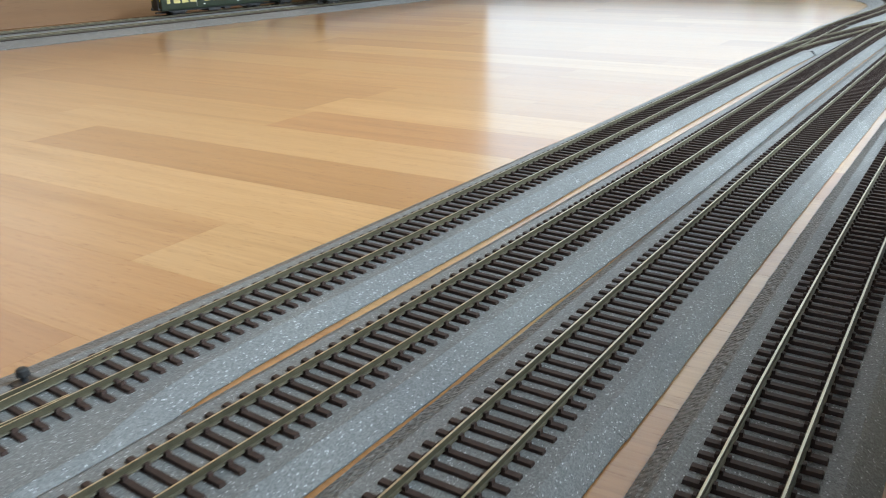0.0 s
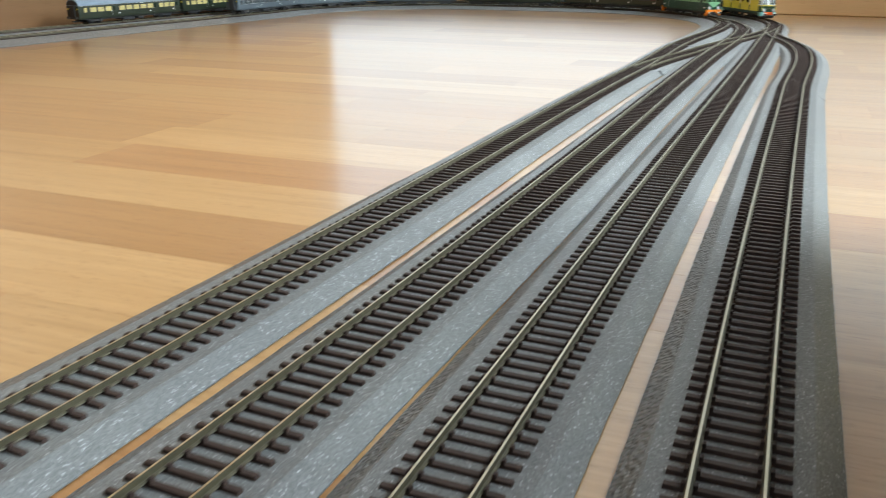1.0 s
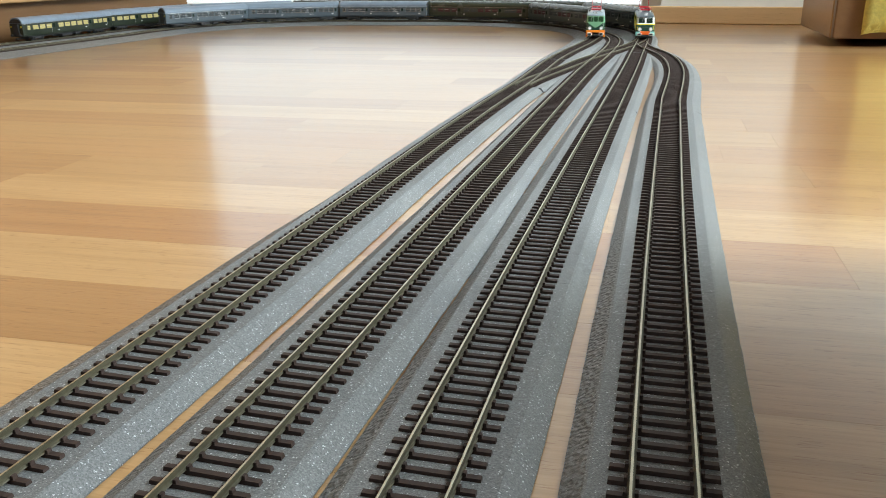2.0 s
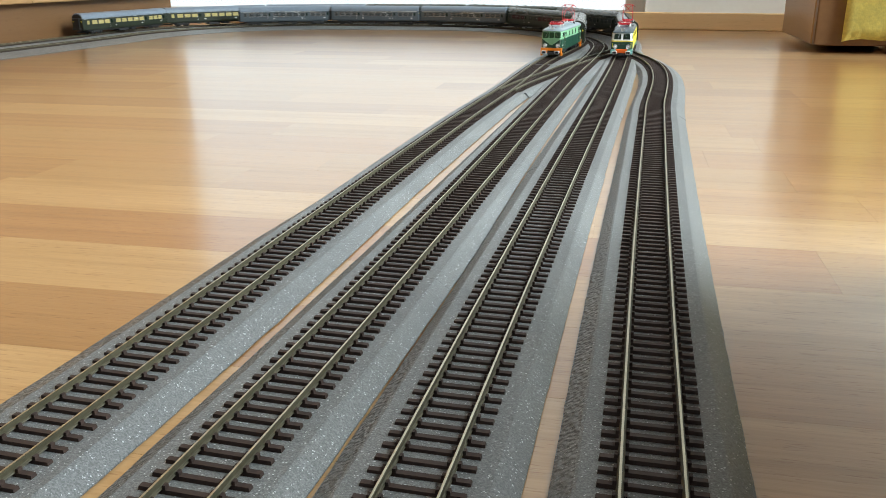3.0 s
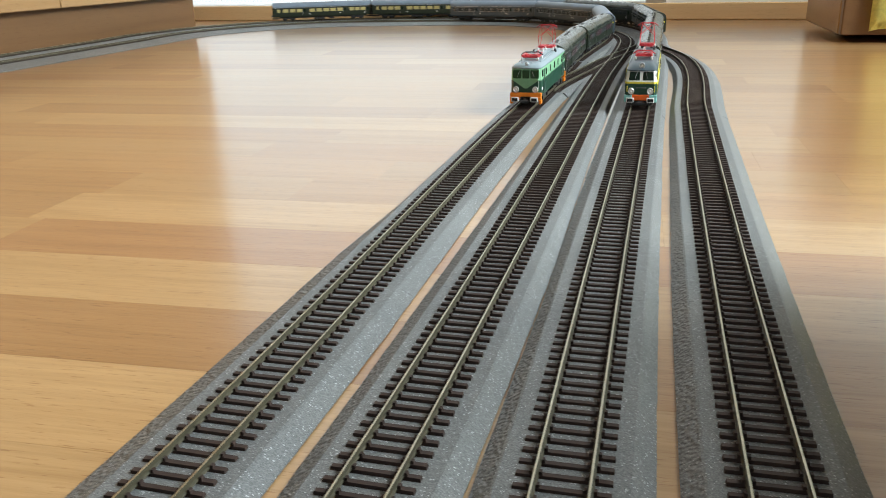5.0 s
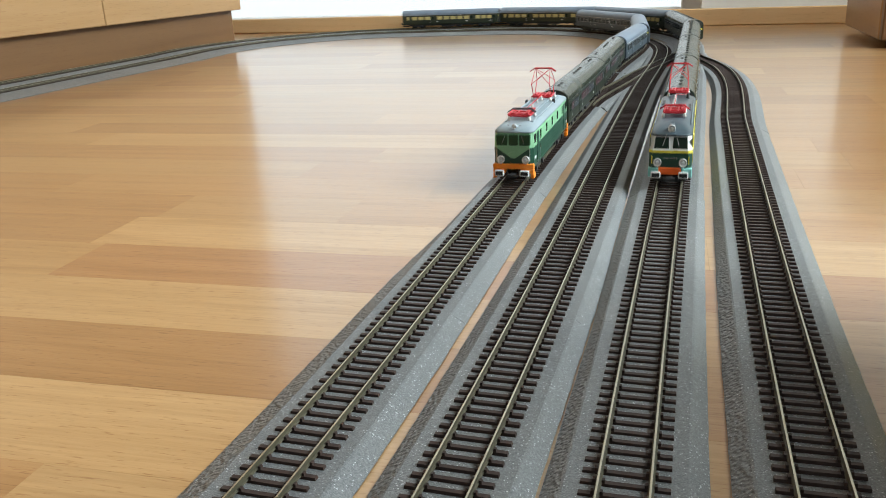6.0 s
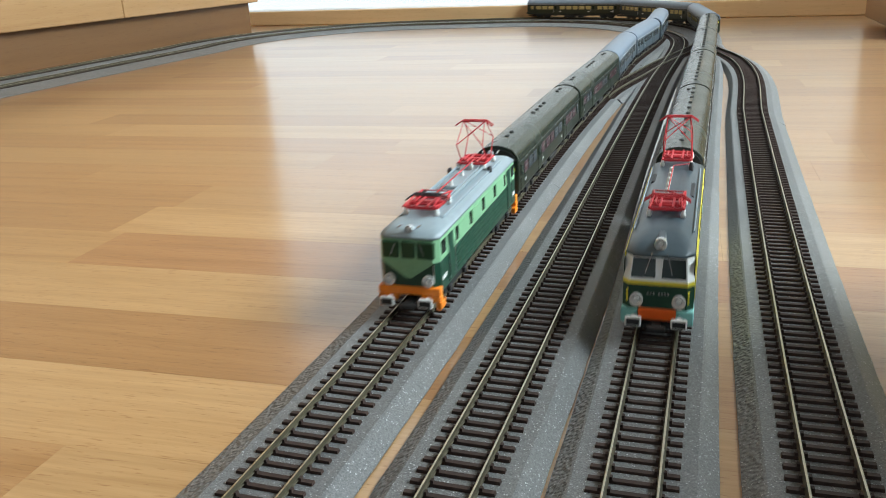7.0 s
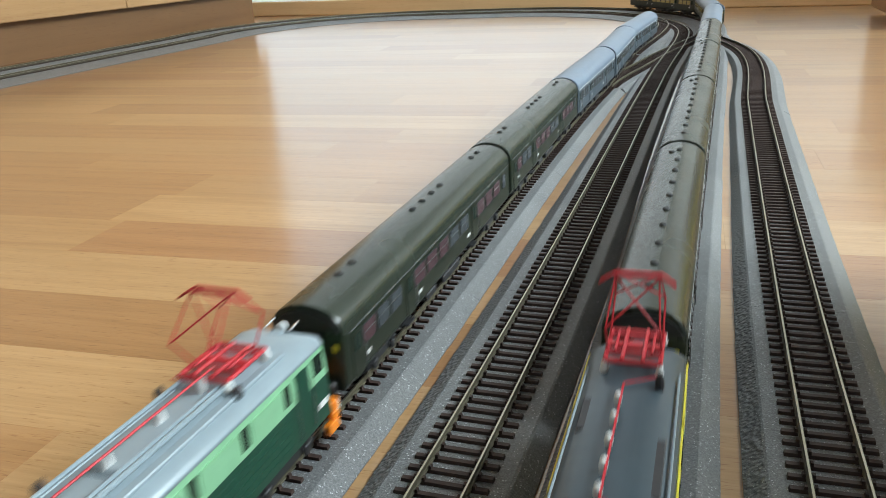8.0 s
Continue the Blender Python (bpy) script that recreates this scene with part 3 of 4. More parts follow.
def tracks():
    k = [int(np.argmin(np.abs(p[:, 1] - y) + (np.arange(len(p)) > 220) * 9)) for p, y in ((PATH_A, 1.2), (PATH_B, 1.3))]
    bed(PATH_A[:k[0] + 1], "grey foam bed under a straight model track", left=((0.04, 0.085, 0.14, 0.40, 0.50), (0.0356, 0.0345, 0.0328, 0.031, 0.0265)), right=((-0.1, 0.03, 0.055, 0.07, 0.10, 0.18, 0.30, 0.50), (0.046, 0.042, 0.033, 0.0300, 0.0285, 0.0278, 0.0284, 0.0272)))
    bed(PATH_2, "grey foam bed under a model track", left=((0.4, 0.55, 0.9), (0.0283, 0.0275, 0.0262)), right=((0.05, 0.10, 0.17, 0.4, 0.53, 0.64), (0.0298, 0.0295, 0.0278, 0.0275, 0.0252, 0.0236)), z=BED_Z - 0.00012)
    bed(PATH_B[:k[1] + 1], "grey foam bed under a straight model track", left=((0.05, 0.10, 0.17, 0.35, 0.53), (0.0295, 0.0290, 0.0287, 0.0268, 0.0284)), right=((0.10, 0.20, 0.43, 0.69, 0.86, 1.19), (0.0286, 0.0276, 0.026, 0.0250, 0.0248, 0.026)), z=BED_Z + 0.0001)
    bed(PATH_4, "grey foam bed under a track that curves in", left=((0.3, 0.6, 0.9), (0.0278, 0.0262, 0.0256)), z=BED_Z - 0.0002)
    bed(LADDER, "grey foam bed under a connecting track", left=0.0245, right=0.0245, z=BED_Z - 0.0003)
    bed(PATH_A[k[0]:], "grey foam bed of the inner loop", left=loop_shoulder, right=0.032, z=BED_Z + 0.00005)
    bed(PATH_B[k[1]:], "grey foam bed of the outer loop", left=0.036, right=0.0240, z=BED_Z + 0.00015)
    main = track(PATH_A[:k[0] + 1], "model track with brown sleepers, empty ahead of a train", far=PATH_A[k[0] + 1:])
    track(PATH_2, "empty model track with brown sleepers and dull brass rails")
    track(PATH_B[:k[1] + 1], "model track with brown sleepers and worn bright rails", far=PATH_B[k[1] + 1:])
    track(PATH_4, "empty model track that curves in through a turnout")
    # turnout at the near end: two point blades that leave the rails, and the plate of the long one
    j = [i for i in range(len(PATH_A)) if PATH_A[i][1] < 0.075 and i < 60]
    line = PATH_A[j]
    turn = side_of(line)
    for s, y0, spread in ((-1, 0.064, 0.052), (1, 0.036, 0.050)):
        keep = line[:, 1] < y0 + 0.006
        away = np.clip(y0 - line[keep][:, 1], 0, 1) * spread + 0.00105
        bm = bmesh.new()
        sweep(bm, line[keep] + turn[keep] * (s * HALF_GAUGE + (away if s < 0 else -away))[:, None], rail_profile(0.0, 0.00015), RAIL_MATS)
        part("point_blade", bm, [RAIL_SIDE, RAIL_TOP], main)
    for y in (0.052, 0.0455, 0.0115):
        x, yy, a = min(sleeper_poses(PATH_A[:40]), key=lambda q: abs(q[1] - y))
        ob = new("sleeper", SLEEPER_MESH)
        ob.parent = main
        ob.matrix_basis = Matrix.Translation((x + 0.0022, yy, BED_Z + 0.00004)) @ Matrix.Rotation(a, 4, "Z")
    for x, y, size in ((-0.193, 0.040, 1.0), (-0.1475, 0.965, 0.45)):
        lever = thing("turnout_lever", "small black lever beside a model turnout", "lever", "turnout levers")
        lever.matrix_world = Matrix.Translation((x, y, BED_Z - 0.002 if size == 1 else 0.0)) @ Matrix.Scale(size, 4)
        bm = bmesh.new()
        box(bm, -0.003, 0.003, -0.004, 0.004, 0.0, 0.0025, 0.0004)
        part("base", bm, BLACK, lever)
        bm = bmesh.new()
        disc(bm, (0, 0, 0.0024), (0, 0, 1), [(0, 0.0012), (0.002, 0.0012), (0.0022, 0.0022), (0.0042, 0.0020), (0.0048, 0.0012)], 12)
        part("knob", bm, BLACK, lever)
    track(LADDER, "connecting model track that crosses over", low=0.0001)


# ---- rolling stock: y ahead, z up from the rail heads ----
def panel(bm, x, y0, y1, z0, z1, t=0.0003):
    """A thin plate on a vehicle's side at x."""
    s = 1 if x > 0 else -1
    a, b = sorted((x, x + s * t))
    box(bm, a, b, y0, y1, z0, z1)


def bogie(parent, y, half=0.014):
    bm = bmesh.new()
    for s in (-1, 1):
        box(bm, s * 0.0125 - 0.0012, s * 0.0125 + 0.0012, y - half, y + half, 0.0035, 0.0075, 0.0005)
        for d in (-half * 0.65, half * 0.65):
            box(bm, s * 0.0142 - 0.0012, s * 0.0142 + 0.0012, y + d - 0.002, y + d + 0.002, 0.0030, 0.0068, 0.0004)
    box(bm, -0.0113, 0.0113, y - 0.004, y + 0.004, 0.004, 0.0095)
    b = part("bogie", bm, BLACK, parent)
    for d in (-half * 0.65, half * 0.65):
        bm = bmesh.new()
        for s in (-1, 1):
            disc(bm, (s * 0.0074, y + d, 0.0058), (s, 0, 0), [(0, 0.0064), (0.0006, 0.0064), (0.0008, 0.0057), (0.0024, 0.0056), (0.0025, 0.0045)], 18)
        rod(bm, (-0.0074, y + d, 0.0058), (0.0074, y + d, 0.0058), 0.001)
        part("wheelset", bm, DARK, b)


def loft(rings, cut=0.003):
    bm = bmesh.new()
    rs = [ring8(bm, -w, w, -l, l, z, min(cut, w * 0.5)) for z, w, l in rings]
    bridge(bm, rs)
    bm.faces.new(list(reversed(rs[0])))
    bm.faces.new(rs[-1])
    return bm


def buffers(parent, y, z, rim, x=0.0102):
    for s in (-1, 1):
        bm = bmesh.new()
        d = 1 if y > 0 else -1
        ya, yb = sorted((y + d * 0.0035, y + d * 0.0052))
        box(bm, s * x - 0.0038, s * x + 0.0038, ya, yb, z - 0.0024, z + 0.0024, 0.0005)
        rod(bm, (s * x, y, z), (s * x, y + d * 0.0036, z), 0.0016, 8)
        b = part("buffer", bm, rim, parent)
        bm = bmesh.new()
        ya, yb = sorted((y + d * 0.0053, y + d * 0.0055))
        box(bm, s * x - 0.0029, s * x + 0.0029, ya, yb, z - 0.0015, z + 0.0015)
        part("buffer_face", bm, BLACK, b)


def headlamp(parent, x, y, z, r, d):
    bm = bmesh.new()
    disc(bm, (x, y, z), (0, d, 0), [(0, r * 1.25), (0.0014, r * 1.25), (0.0017, r * 1.12), (0.0014, r * 1.02), (0.0004, r * 0.55)], 20)
    h = part("headlamp", bm, LAMP_RIM, parent, smooth=False)
    bm = bmesh.new()
    disc(bm, (x, y + d * 0.0004, z), (0, d, 0), [(0, r * 0.52), (0.0008, r * 0.42), (0.0011, r * 0.2)], 16)
    part("lens", bm, LENS, h, smooth=True)


def pantograph(parent, y, z, up, mat=RED):
    """Red current collector on four white insulators; raised or folded. Each bar is a piece."""
    w, l = 0.0085, 0.0098
    bm = bmesh.new()
    box(bm, -w - 0.0008, w + 0.0008, y - 0.0016, y + 0.0016, z + 0.0024, z + 0.0040, 0.0003)
    p = part("pantograph", bm, mat, parent)

    def bar(name, a, b, r, m=mat):
        bm = bmesh.new()
        rod(bm, a, b, r)
        part(name, bm, m, p)
    for s in (-1, 1):
        bar("frame_bar", (s * w, y - l, z + 0.003), (s * w, y + l, z + 0.003), 0.0008)
        bar("frame_bar", (-w, y + s * l, z + 0.003), (w, y + s * l, z + 0.003), 0.0008)
        bar("frame_bar", (-w, y + s * l * 0.55, z + 0.0036), (w, y + s * l * 0.55, z + 0.0036), 0.0008)
        bar("spring", (s * 0.0032, y - l, z + 0.0038), (s * 0.0032, y + l, z + 0.0038), 0.0007)
        bar("spring", (s * 0.0058, y - l * 0.6, z + 0.0044), (s * 0.0058, y + l * 0.6, z + 0.0044), 0.0005)
    hz, ez, ey = (z + 0.0262, z + 0.0145, 0.0120) if up else (z + 0.0066, z + 0.0050, 0.0138)
    r = 0.00034 if up else 0.0006
    for s in (-1, 1):
        for d in (-1, 1):
            bar("lower_arm", (s * w, y + d * 0.0030, z + 0.003), (s * 0.0082, y + d * ey, ez), r)
            bar("upper_arm", (s * 0.0082, y + d * ey, ez), (s * 0.0068, y + d * 0.0012, hz), r * 0.85)
    for d in (-1, 1):
        bar("brace", (-0.0082, y + d * ey, ez), (0.0068 if up else 0.0082, y + d * (0.0012 if up else ey), hz if up else ez), 0.0003)
        if up:
            bar("brace", (0.0082, y + d * ey, ez), (-0.0068, y + d * 0.0012, hz), 0.0003)
        m = mat if up or y < 0.04 else DARK
        bm = bmesh.new()
        rod(bm, (-0.0076, y + d * 0.0016, hz + 0.0004), (0.0076, y + d * 0.0016, hz + 0.0004), 0.00055)
        for s in (-1, 1):
            rod(bm, (s * 0.0075, y + d * 0.0016, hz + 0.0004), (s * 0.0118, y + d * 0.0016, hz - 0.0024), 0.00042)
        part("contact_bow", bm, m, p)
    for s in (-1, 1):
        for d in (-1, 1):
            bm = bmesh.new()
            disc(bm, (s * w, y + d * l, z - 0.0006), (0, 0, 1), [(0, 0.0012), (0.0012, 0.0015), (0.0021, 0.0010), (0.0034, 0.0011)], 10)
            part("insulator", bm, WHITE, p, smooth=True)


def handrail(bm, x, y, z0, z1):
    s = 1 if x > 0 else -1
    rod(bm, (x + s * 0.0008, y, z0), (x + s * 0.0008, y, z1), 0.00025, 5)
    for z in (z0, z1):
        rod(bm, (x, y, z), (x + s * 0.0008, y, z), 0.00025, 5)


def trim_to_scale(ob, across, along=1.0, up=1.0, bogie_y=0.074, floor_z=0.0085):
    """Bring a vehicle to its true width and length, and its body above the frame to its true height; wheels stay round."""
    done = set()
    for p in ob.children_recursive:
        if p.data and p.data.name not in done:
            done.add(p.data.name)
            round_part = p.name.split(".")[0] in ("bogie", "wheelset")
            shift = (along - 1) * math.copysign(bogie_y, sum(v.co.y for v in p.data.vertices))
            for v in p.data.vertices:
                v.co.x *= across
                v.co.y = v.co.y + shift if round_part else v.co.y * along
                if v.co.z > floor_z and not round_part:
                    v.co.z = floor_z + (v.co.z - floor_z) * up


def coupling(parent, y):
    d = 1 if y > 0 else -1
    bm = bmesh.new()
    a, b = sorted((y - d * 0.004, y + d * 0.004))
    box(bm, -0.0022, 0.0022, a, b, 0.0035, 0.0062, 0.0004)
    a, b = sorted((y + d * 0.003, y + d * 0.006))
    box(bm, -0.0045, 0.0045, a, b, 0.0030, 0.0058, 0.0006)
    part("coupling", bm, BLACK, parent)


def green_loco():
    """Three-window electric engine in two greens with a light grey roof."""
    e = thing("locomotive", "green electric model locomotive, grey roof, orange buffer beam, red pantographs", "locomotive")
    HL, W = 0.0760, 0.0160
    part("lower_body", loft([(0.0095, W, HL), (0.0250, W, HL)]), DARK_GREEN, e, "dark green lower body")
    part("upper_body", loft([(0.02503, W, HL), (0.0300, W - 0.0001, HL - 0.0003), (0.0365, W - 0.0005, HL - 0.0014)]), LIGHT_GREEN, e, "light green upper body")
    part("roof", loft([(0.03653, W + 0.0002, HL - 0.0008), (0.0376, W - 0.0002, HL - 0.0014), (0.0390, W - 0.0012, HL - 0.0032), (0.0403, W - 0.0032, HL - 0.0066), (0.0412, W - 0.0058, HL - 0.0105), (0.0419, W - 0.0090, HL - 0.0150), (0.0422, W - 0.0120, HL - 0.0190)], 0.0035), ROOF_GREY, e, "light grey roof", smooth=True)
    for d in (1, -1):
        bm = bmesh.new()   # light green point that dips down the front
        v = [bm.verts.new((x, d * (HL + o), z)) for o in (0.0, 0.0004) for x, z in ((-0.0130, 0.0262), (0.0130, 0.0262), (0.0135, 0.0250), (0.0014, 0.0170), (-0.0014, 0.0170), (-0.0135, 0.0250))]
        bridge(bm, [v[:6], v[6:]])
        bm.faces.new(v[6:])
        bm.faces.new(list(reversed(v[:6])))
        part("front_panel", bm, LIGHT_GREEN, e)
        for x0, x1 in ((-0.0138, -0.0048), (-0.0037, 0.0037), (0.0048, 0.0138)):
            bm = bmesh.new()
            a, b = sorted((d * (HL - 0.0024), d * (HL + 0.0002)))
            box(bm, x0, x1, a, b, 0.0268, 0.0354, 0.0005)
            part("front_window", bm, GREEN_GLASS, e)
        bm = bmesh.new()
        rod(bm, (0.0090, d * (HL + 0.0008), 0.0288), (0.0065, d * (HL + 0.0005), 0.0345), 0.0002, 5)
        rod(bm, (-0.0090, d * (HL + 0.0008), 0.0288), (-0.0065, d * (HL + 0.0005), 0.0345), 0.0002, 5)
        part("wiper", bm, SILVER, e)
        for s in (-1, 1):
            headlamp(e, s * 0.0102, d * HL, 0.0160, 0.0025, d)
        headlamp(e, 0.0, d * (HL - 0.0045), 0.0408, 0.0016, d)
        for s in (-1, 1):
            bm = bmesh.new()
            rod(bm, (s * 0.005, d * (HL - 0.006), 0.0415), (s * 0.005, d * (HL - 0.0015), 0.0422), 0.0005, 6)
            part("horn", bm, SILVER, e)
        bm = bmesh.new()   # emblem on the point
        a, b = sorted((d * (HL + 0.0004), d * (HL + 0.0008)))
        box(bm, -0.0014, 0.0014, a, b, 0.0192, 0.0222, 0.0002)
        box(bm, -0.0040, 0.0040, a, b, 0.0204, 0.0212)
        part("emblem", bm, LIGHT_GREEN, e)
        bm = bmesh.new()
        a, b = sorted((d * (HL - 0.003), d * (HL + 0.0016)))
        box(bm, -0.0166, 0.0166, a, b, 0.0088, 0.0128, 0.0004)
        for s in (-1, 1):
            x0, x1 = sorted((s * 0.0060, s * 0.0166))
            box(bm, x0, x1, a, b, 0.0055, 0.0087, 0.0004)
            x0, x1 = sorted((s * 0.0140, s * 0.0168))
            a2, b2 = sorted((d * (HL - 0.006), d * (HL + 0.0010)))
            box(bm, x0, x1, a2, b2, 0.0015, 0.0054, 0.0003)
        part("buffer_beam", bm, ORANGE, e, "orange buffer beam")
        buffers(e, d * (HL + 0.0016), 0.0068, WHITE)
        coupling(e, d * (HL + 0.001))
    for s in (-1, 1):
        x = s * W
        for y0, y1 in ((-0.046, -0.028), (-0.022, -0.004), (0.002, 0.020), (0.026, 0.044)):
            bm = bmesh.new()
            panel(bm, x - s * 0.0004, y0, y1, 0.0268, 0.0340, 0.0006)
            part("side_panel", bm, LIGHT_GREEN, e)
        for y0 in (-0.0265, -0.0025, 0.0215, 0.0455, -0.0495):
            bm = bmesh.new()
            panel(bm, x - s * 0.0004, y0, y0 + 0.0030, 0.0272, 0.0338, 0.0007)
            part("side_window", bm, CAB_GLASS, e)
        for k in range(5):
            bm = bmesh.new()
            panel(bm, x, -0.048, 0.048, 0.0122 + k * 0.0024, 0.0128 + k * 0.0024, 0.00035)
            part("side_rib", bm, DARK_GREEN, e)
        for d in (-1, 1):
            bm = bmesh.new()
            panel(bm, x - s * 0.0003, *sorted((d * 0.0645, d * 0.0705)), 0.0280, 0.0345, 0.0005)
            part("cab_window", bm, CAB_GLASS, e)
            bm = bmesh.new()
            panel(bm, x, *sorted((d * 0.0535, d * 0.0610)), 0.0105, 0.0345, 0.0003)
            dr = part("cab_door", bm, DARK_GREEN, e)
            bm = bmesh.new()
            handrail(bm, x, d * 0.0525, 0.012, 0.029)
            handrail(bm, x, d * 0.0620, 0.012, 0.029)
            part("handrail", bm, SILVER, dr)
            bm = bmesh.new()
            panel(bm, x, *sorted((d * 0.0655, d * 0.0715)), 0.0150, 0.0170, 0.0003)
            part("number_plate", bm, WHITE, e)
    # roof fittings
    for s in (-1, 1):
        bm = bmesh.new()
        box(bm, s * 0.0105 - 0.0015, s * 0.0105 + 0.0015, -0.055, 0.055, 0.0395, 0.0418, 0.0004)
        part("roof_duct", bm, ROOF_GREY, e)
    for x, r in ((-0.0072, 0.0009), (-0.0050, 0.0007), (0.0088, 0.0007)):
        bm = bmesh.new()
        rod(bm, (x, -0.034, 0.0432), (x, 0.032, 0.0432), r, 8)
        part("roof_pipe", bm, ROOF_GREY, e)
    for d in (-1, 1):
        for s in (-1, 1):
            bm = bmesh.new()
            rod(bm, (s * 0.0135, d * (HL + 0.0006), 0.0150), (s * 0.0135, d * (HL + 0.0006), 0.0245), 0.00025, 5)
            part("front_handrail", bm, SILVER, e)
            bm = bmesh.new()
            rod(bm, (s * 0.0048, d * (HL + 0.0016), 0.0082), (s * 0.0044, d * (HL + 0.0030), 0.0034), 0.00045, 6)
            part("brake_hose", bm, BLACK, e)
        bm = bmesh.new()
        disc(bm, (0.0, d * (HL - 0.0075), 0.0398), (0, 0, 1), [(0, 0.0030), (0.0008, 0.0026), (0.0012, 0.0018)], 14)
        part("lamp_base", bm, ROOF_GREY, e)
    for y0, y1 in ((-0.020, 0.012),):
        bm = bmesh.new()
        box(bm, -0.0055, 0.0055, y0, y1, 0.0415, 0.0438, 0.0008)
        part("roof_box", bm, ROOF_GREY, e)
    pantograph(e, 0.045, 0.0424, False)
    pantograph(e, -0.040, 0.0424, True)
    bm = bmesh.new()
    rod(bm, (-0.0008, 0.034, 0.0470), (-0.0008, -0.034, 0.0470), 0.0004)
    rod(bm, (0.0075, -0.026, 0.0470), (-0.0008, -0.026, 0.0470), 0.0004)
    part("busbar", bm, RED, e)
    for y in (0.028, 0.010, -0.010, -0.028):
        bm = bmesh.new()
        disc(bm, (-0.0008, y, 0.0418), (0, 0, 1), [(0, 0.0008), (0.002, 0.0012), (0.0048, 0.0008)], 8)
        part("insulator", bm, WHITE, e)
    for y, s in ((0.020, 1), (-0.030, -1), (-0.024, 1)):
        bm = bmesh.new()
        disc(bm, (s * 0.0118, y, 0.0405), (0, 0, 1), [(0, 0.0014), (0.002, 0.0016), (0.0036, 0.0010)], 10)
        part("roof_switch", bm, DARK, e)
    bm = bmesh.new()
    box(bm, -0.0135, 0.0135, -0.066, 0.066, 0.0065, 0.0094, 0.0006)
    part("underframe", bm, BLACK, e)
    for y in (-0.045, 0.045):
        bogie(e, y, 0.020)
    trim_to_scale(e, 0.96, 1.06, bogie_y=0.045)
    return e


def slate_loco():
    """Two-window electric engine: dark green front, cream window band, slate roof, yellow sides."""
    e = thing("locomotive", "dark green electric model locomotive, slate roof, yellow sides, red pantographs", "locomotive")
    HL, W = 0.0830, 0.0164
    part("lower_body", loft([(0.0090, W, HL - 0.0014), (0.0120, W, HL), (0.0227, W, HL - 0.0006)]), DARK_GREEN, e, "dark green lower body")
    part("stripe", loft([(0.02273, W + 0.0001, HL - 0.0004), (0.0245, W + 0.0001, HL - 0.0006)]), YELLOW, e, "yellow stripe")
    part("window_band", loft([(0.02453, W, HL - 0.0008), (0.0345, W - 0.0008, HL - 0.0052)]), CREAM, e, "off-white window band")
    part("roof", loft([(0.03453, W - 0.0003, HL - 0.0040), (0.0356, W - 0.0007, HL - 0.0056), (0.0372, W - 0.0018, HL - 0.0090), (0.0388, W - 0.0036, HL - 0.0135), (0.0401, W - 0.0058, HL - 0.0180), (0.0410, W - 0.0085, HL - 0.0220), (0.0415, W - 0.0115, HL - 0.0250)], 0.0045), ROOF_SLATE, e, "slate grey roof", smooth=True)
    for d in (1, -1):
        for s in (-1, 1):
            bm = bmesh.new()
            o = [(s * 0.0014, 0.0260), (s * 0.0127, 0.0260), (s * 0.0120, 0.0337), (s * 0.0018, 0.0337)]
            lean = lambda z: HL - 0.0008 - (z - 0.02453) * 0.44
            v = [bm.verts.new((x, d * (lean(z) + k), z)) for k in (-0.001, 0.0003) for x, z in o]
            bridge(bm, [v[:4], v[4:]])
            bm.faces.new(v[4:])
            bm.faces.new(list(reversed(v[:4])))
            part("front_window", bm, CAB_GLASS, e)
            bm = bmesh.new()
            rod(bm, (s * 0.0035, d * (lean(0.036) + 0.0010), 0.0360), (s * 0.0062, d * (lean(0.028) + 0.0010), 0.0280), 0.00025, 5)
            part("wiper", bm, SILVER, e)
            headlamp(e, s * 0.0098, d * (HL - 0.0003), 0.0158, 0.0026, d)
            bm = bmesh.new()
            a, b = sorted((d * (HL - 0.001), d * (HL + 0.0004)))
            box(bm, s * 0.0141 - 0.0004, s * 0.0141 + 0.0004, a, b, 0.0150, 0.0205)
            part("handrail", bm, YELLOW, e)
            bm = bmesh.new()
            x0, x1 = sorted((s * 0.0088, s * 0.0168))
            a, b = sorted((d * (HL - 0.009), d * (HL + 0.0012)))
            box(bm, x0, x1, a, b, 0.0050, 0.0118, 0.0005)
            part("step_box", bm, TURQUOISE, e, "pale turquoise corner step")
        headlamp(e, 0.0, d * (HL - 0.0095), 0.0390, 0.0024, d)
        bm = bmesh.new()
        a, b = sorted((d * (HL - 0.026), d * (HL - 0.0095)))
        box(bm, -0.0022, 0.0022, a, b, 0.0365, 0.0408, 0.0008)
        part("lamp_housing", bm, ROOF_SLATE, e)
        bm = bmesh.new()
        a, b = sorted((d * (HL - 0.002), d * (HL + 0.0014)))
        box(bm, -0.0087, 0.0087, a, b, 0.0068, 0.0122, 0.0005)
        part("buffer_beam", bm, RED_ORANGE, e, "red-orange buffer beam")
        bm = bmesh.new()
        a, b = sorted((d * (HL - 0.0004), d * (HL + 0.0001)))
        for x in (-0.0048, -0.0034, -0.0020, -0.0006, 0.0018, 0.0032, 0.0046):
            box(bm, x - 0.0004, x + 0.0004, a, b, 0.0185, 0.0196)
        part("number_bars", bm, SILVER, e)
        bm = bmesh.new()
        a, b = sorted((d * (HL - 0.008), d * (HL - 0.001)))
        box(bm, -0.0125, 0.0125, a, b, 0.0012, 0.0049, 0.0006)
        part("rail_guard", bm, BLACK, e)
        buffers(e, d * (HL + 0.0012), 0.0078, WHITE, 0.0105)
        coupling(e, d * (HL + 0.0005))
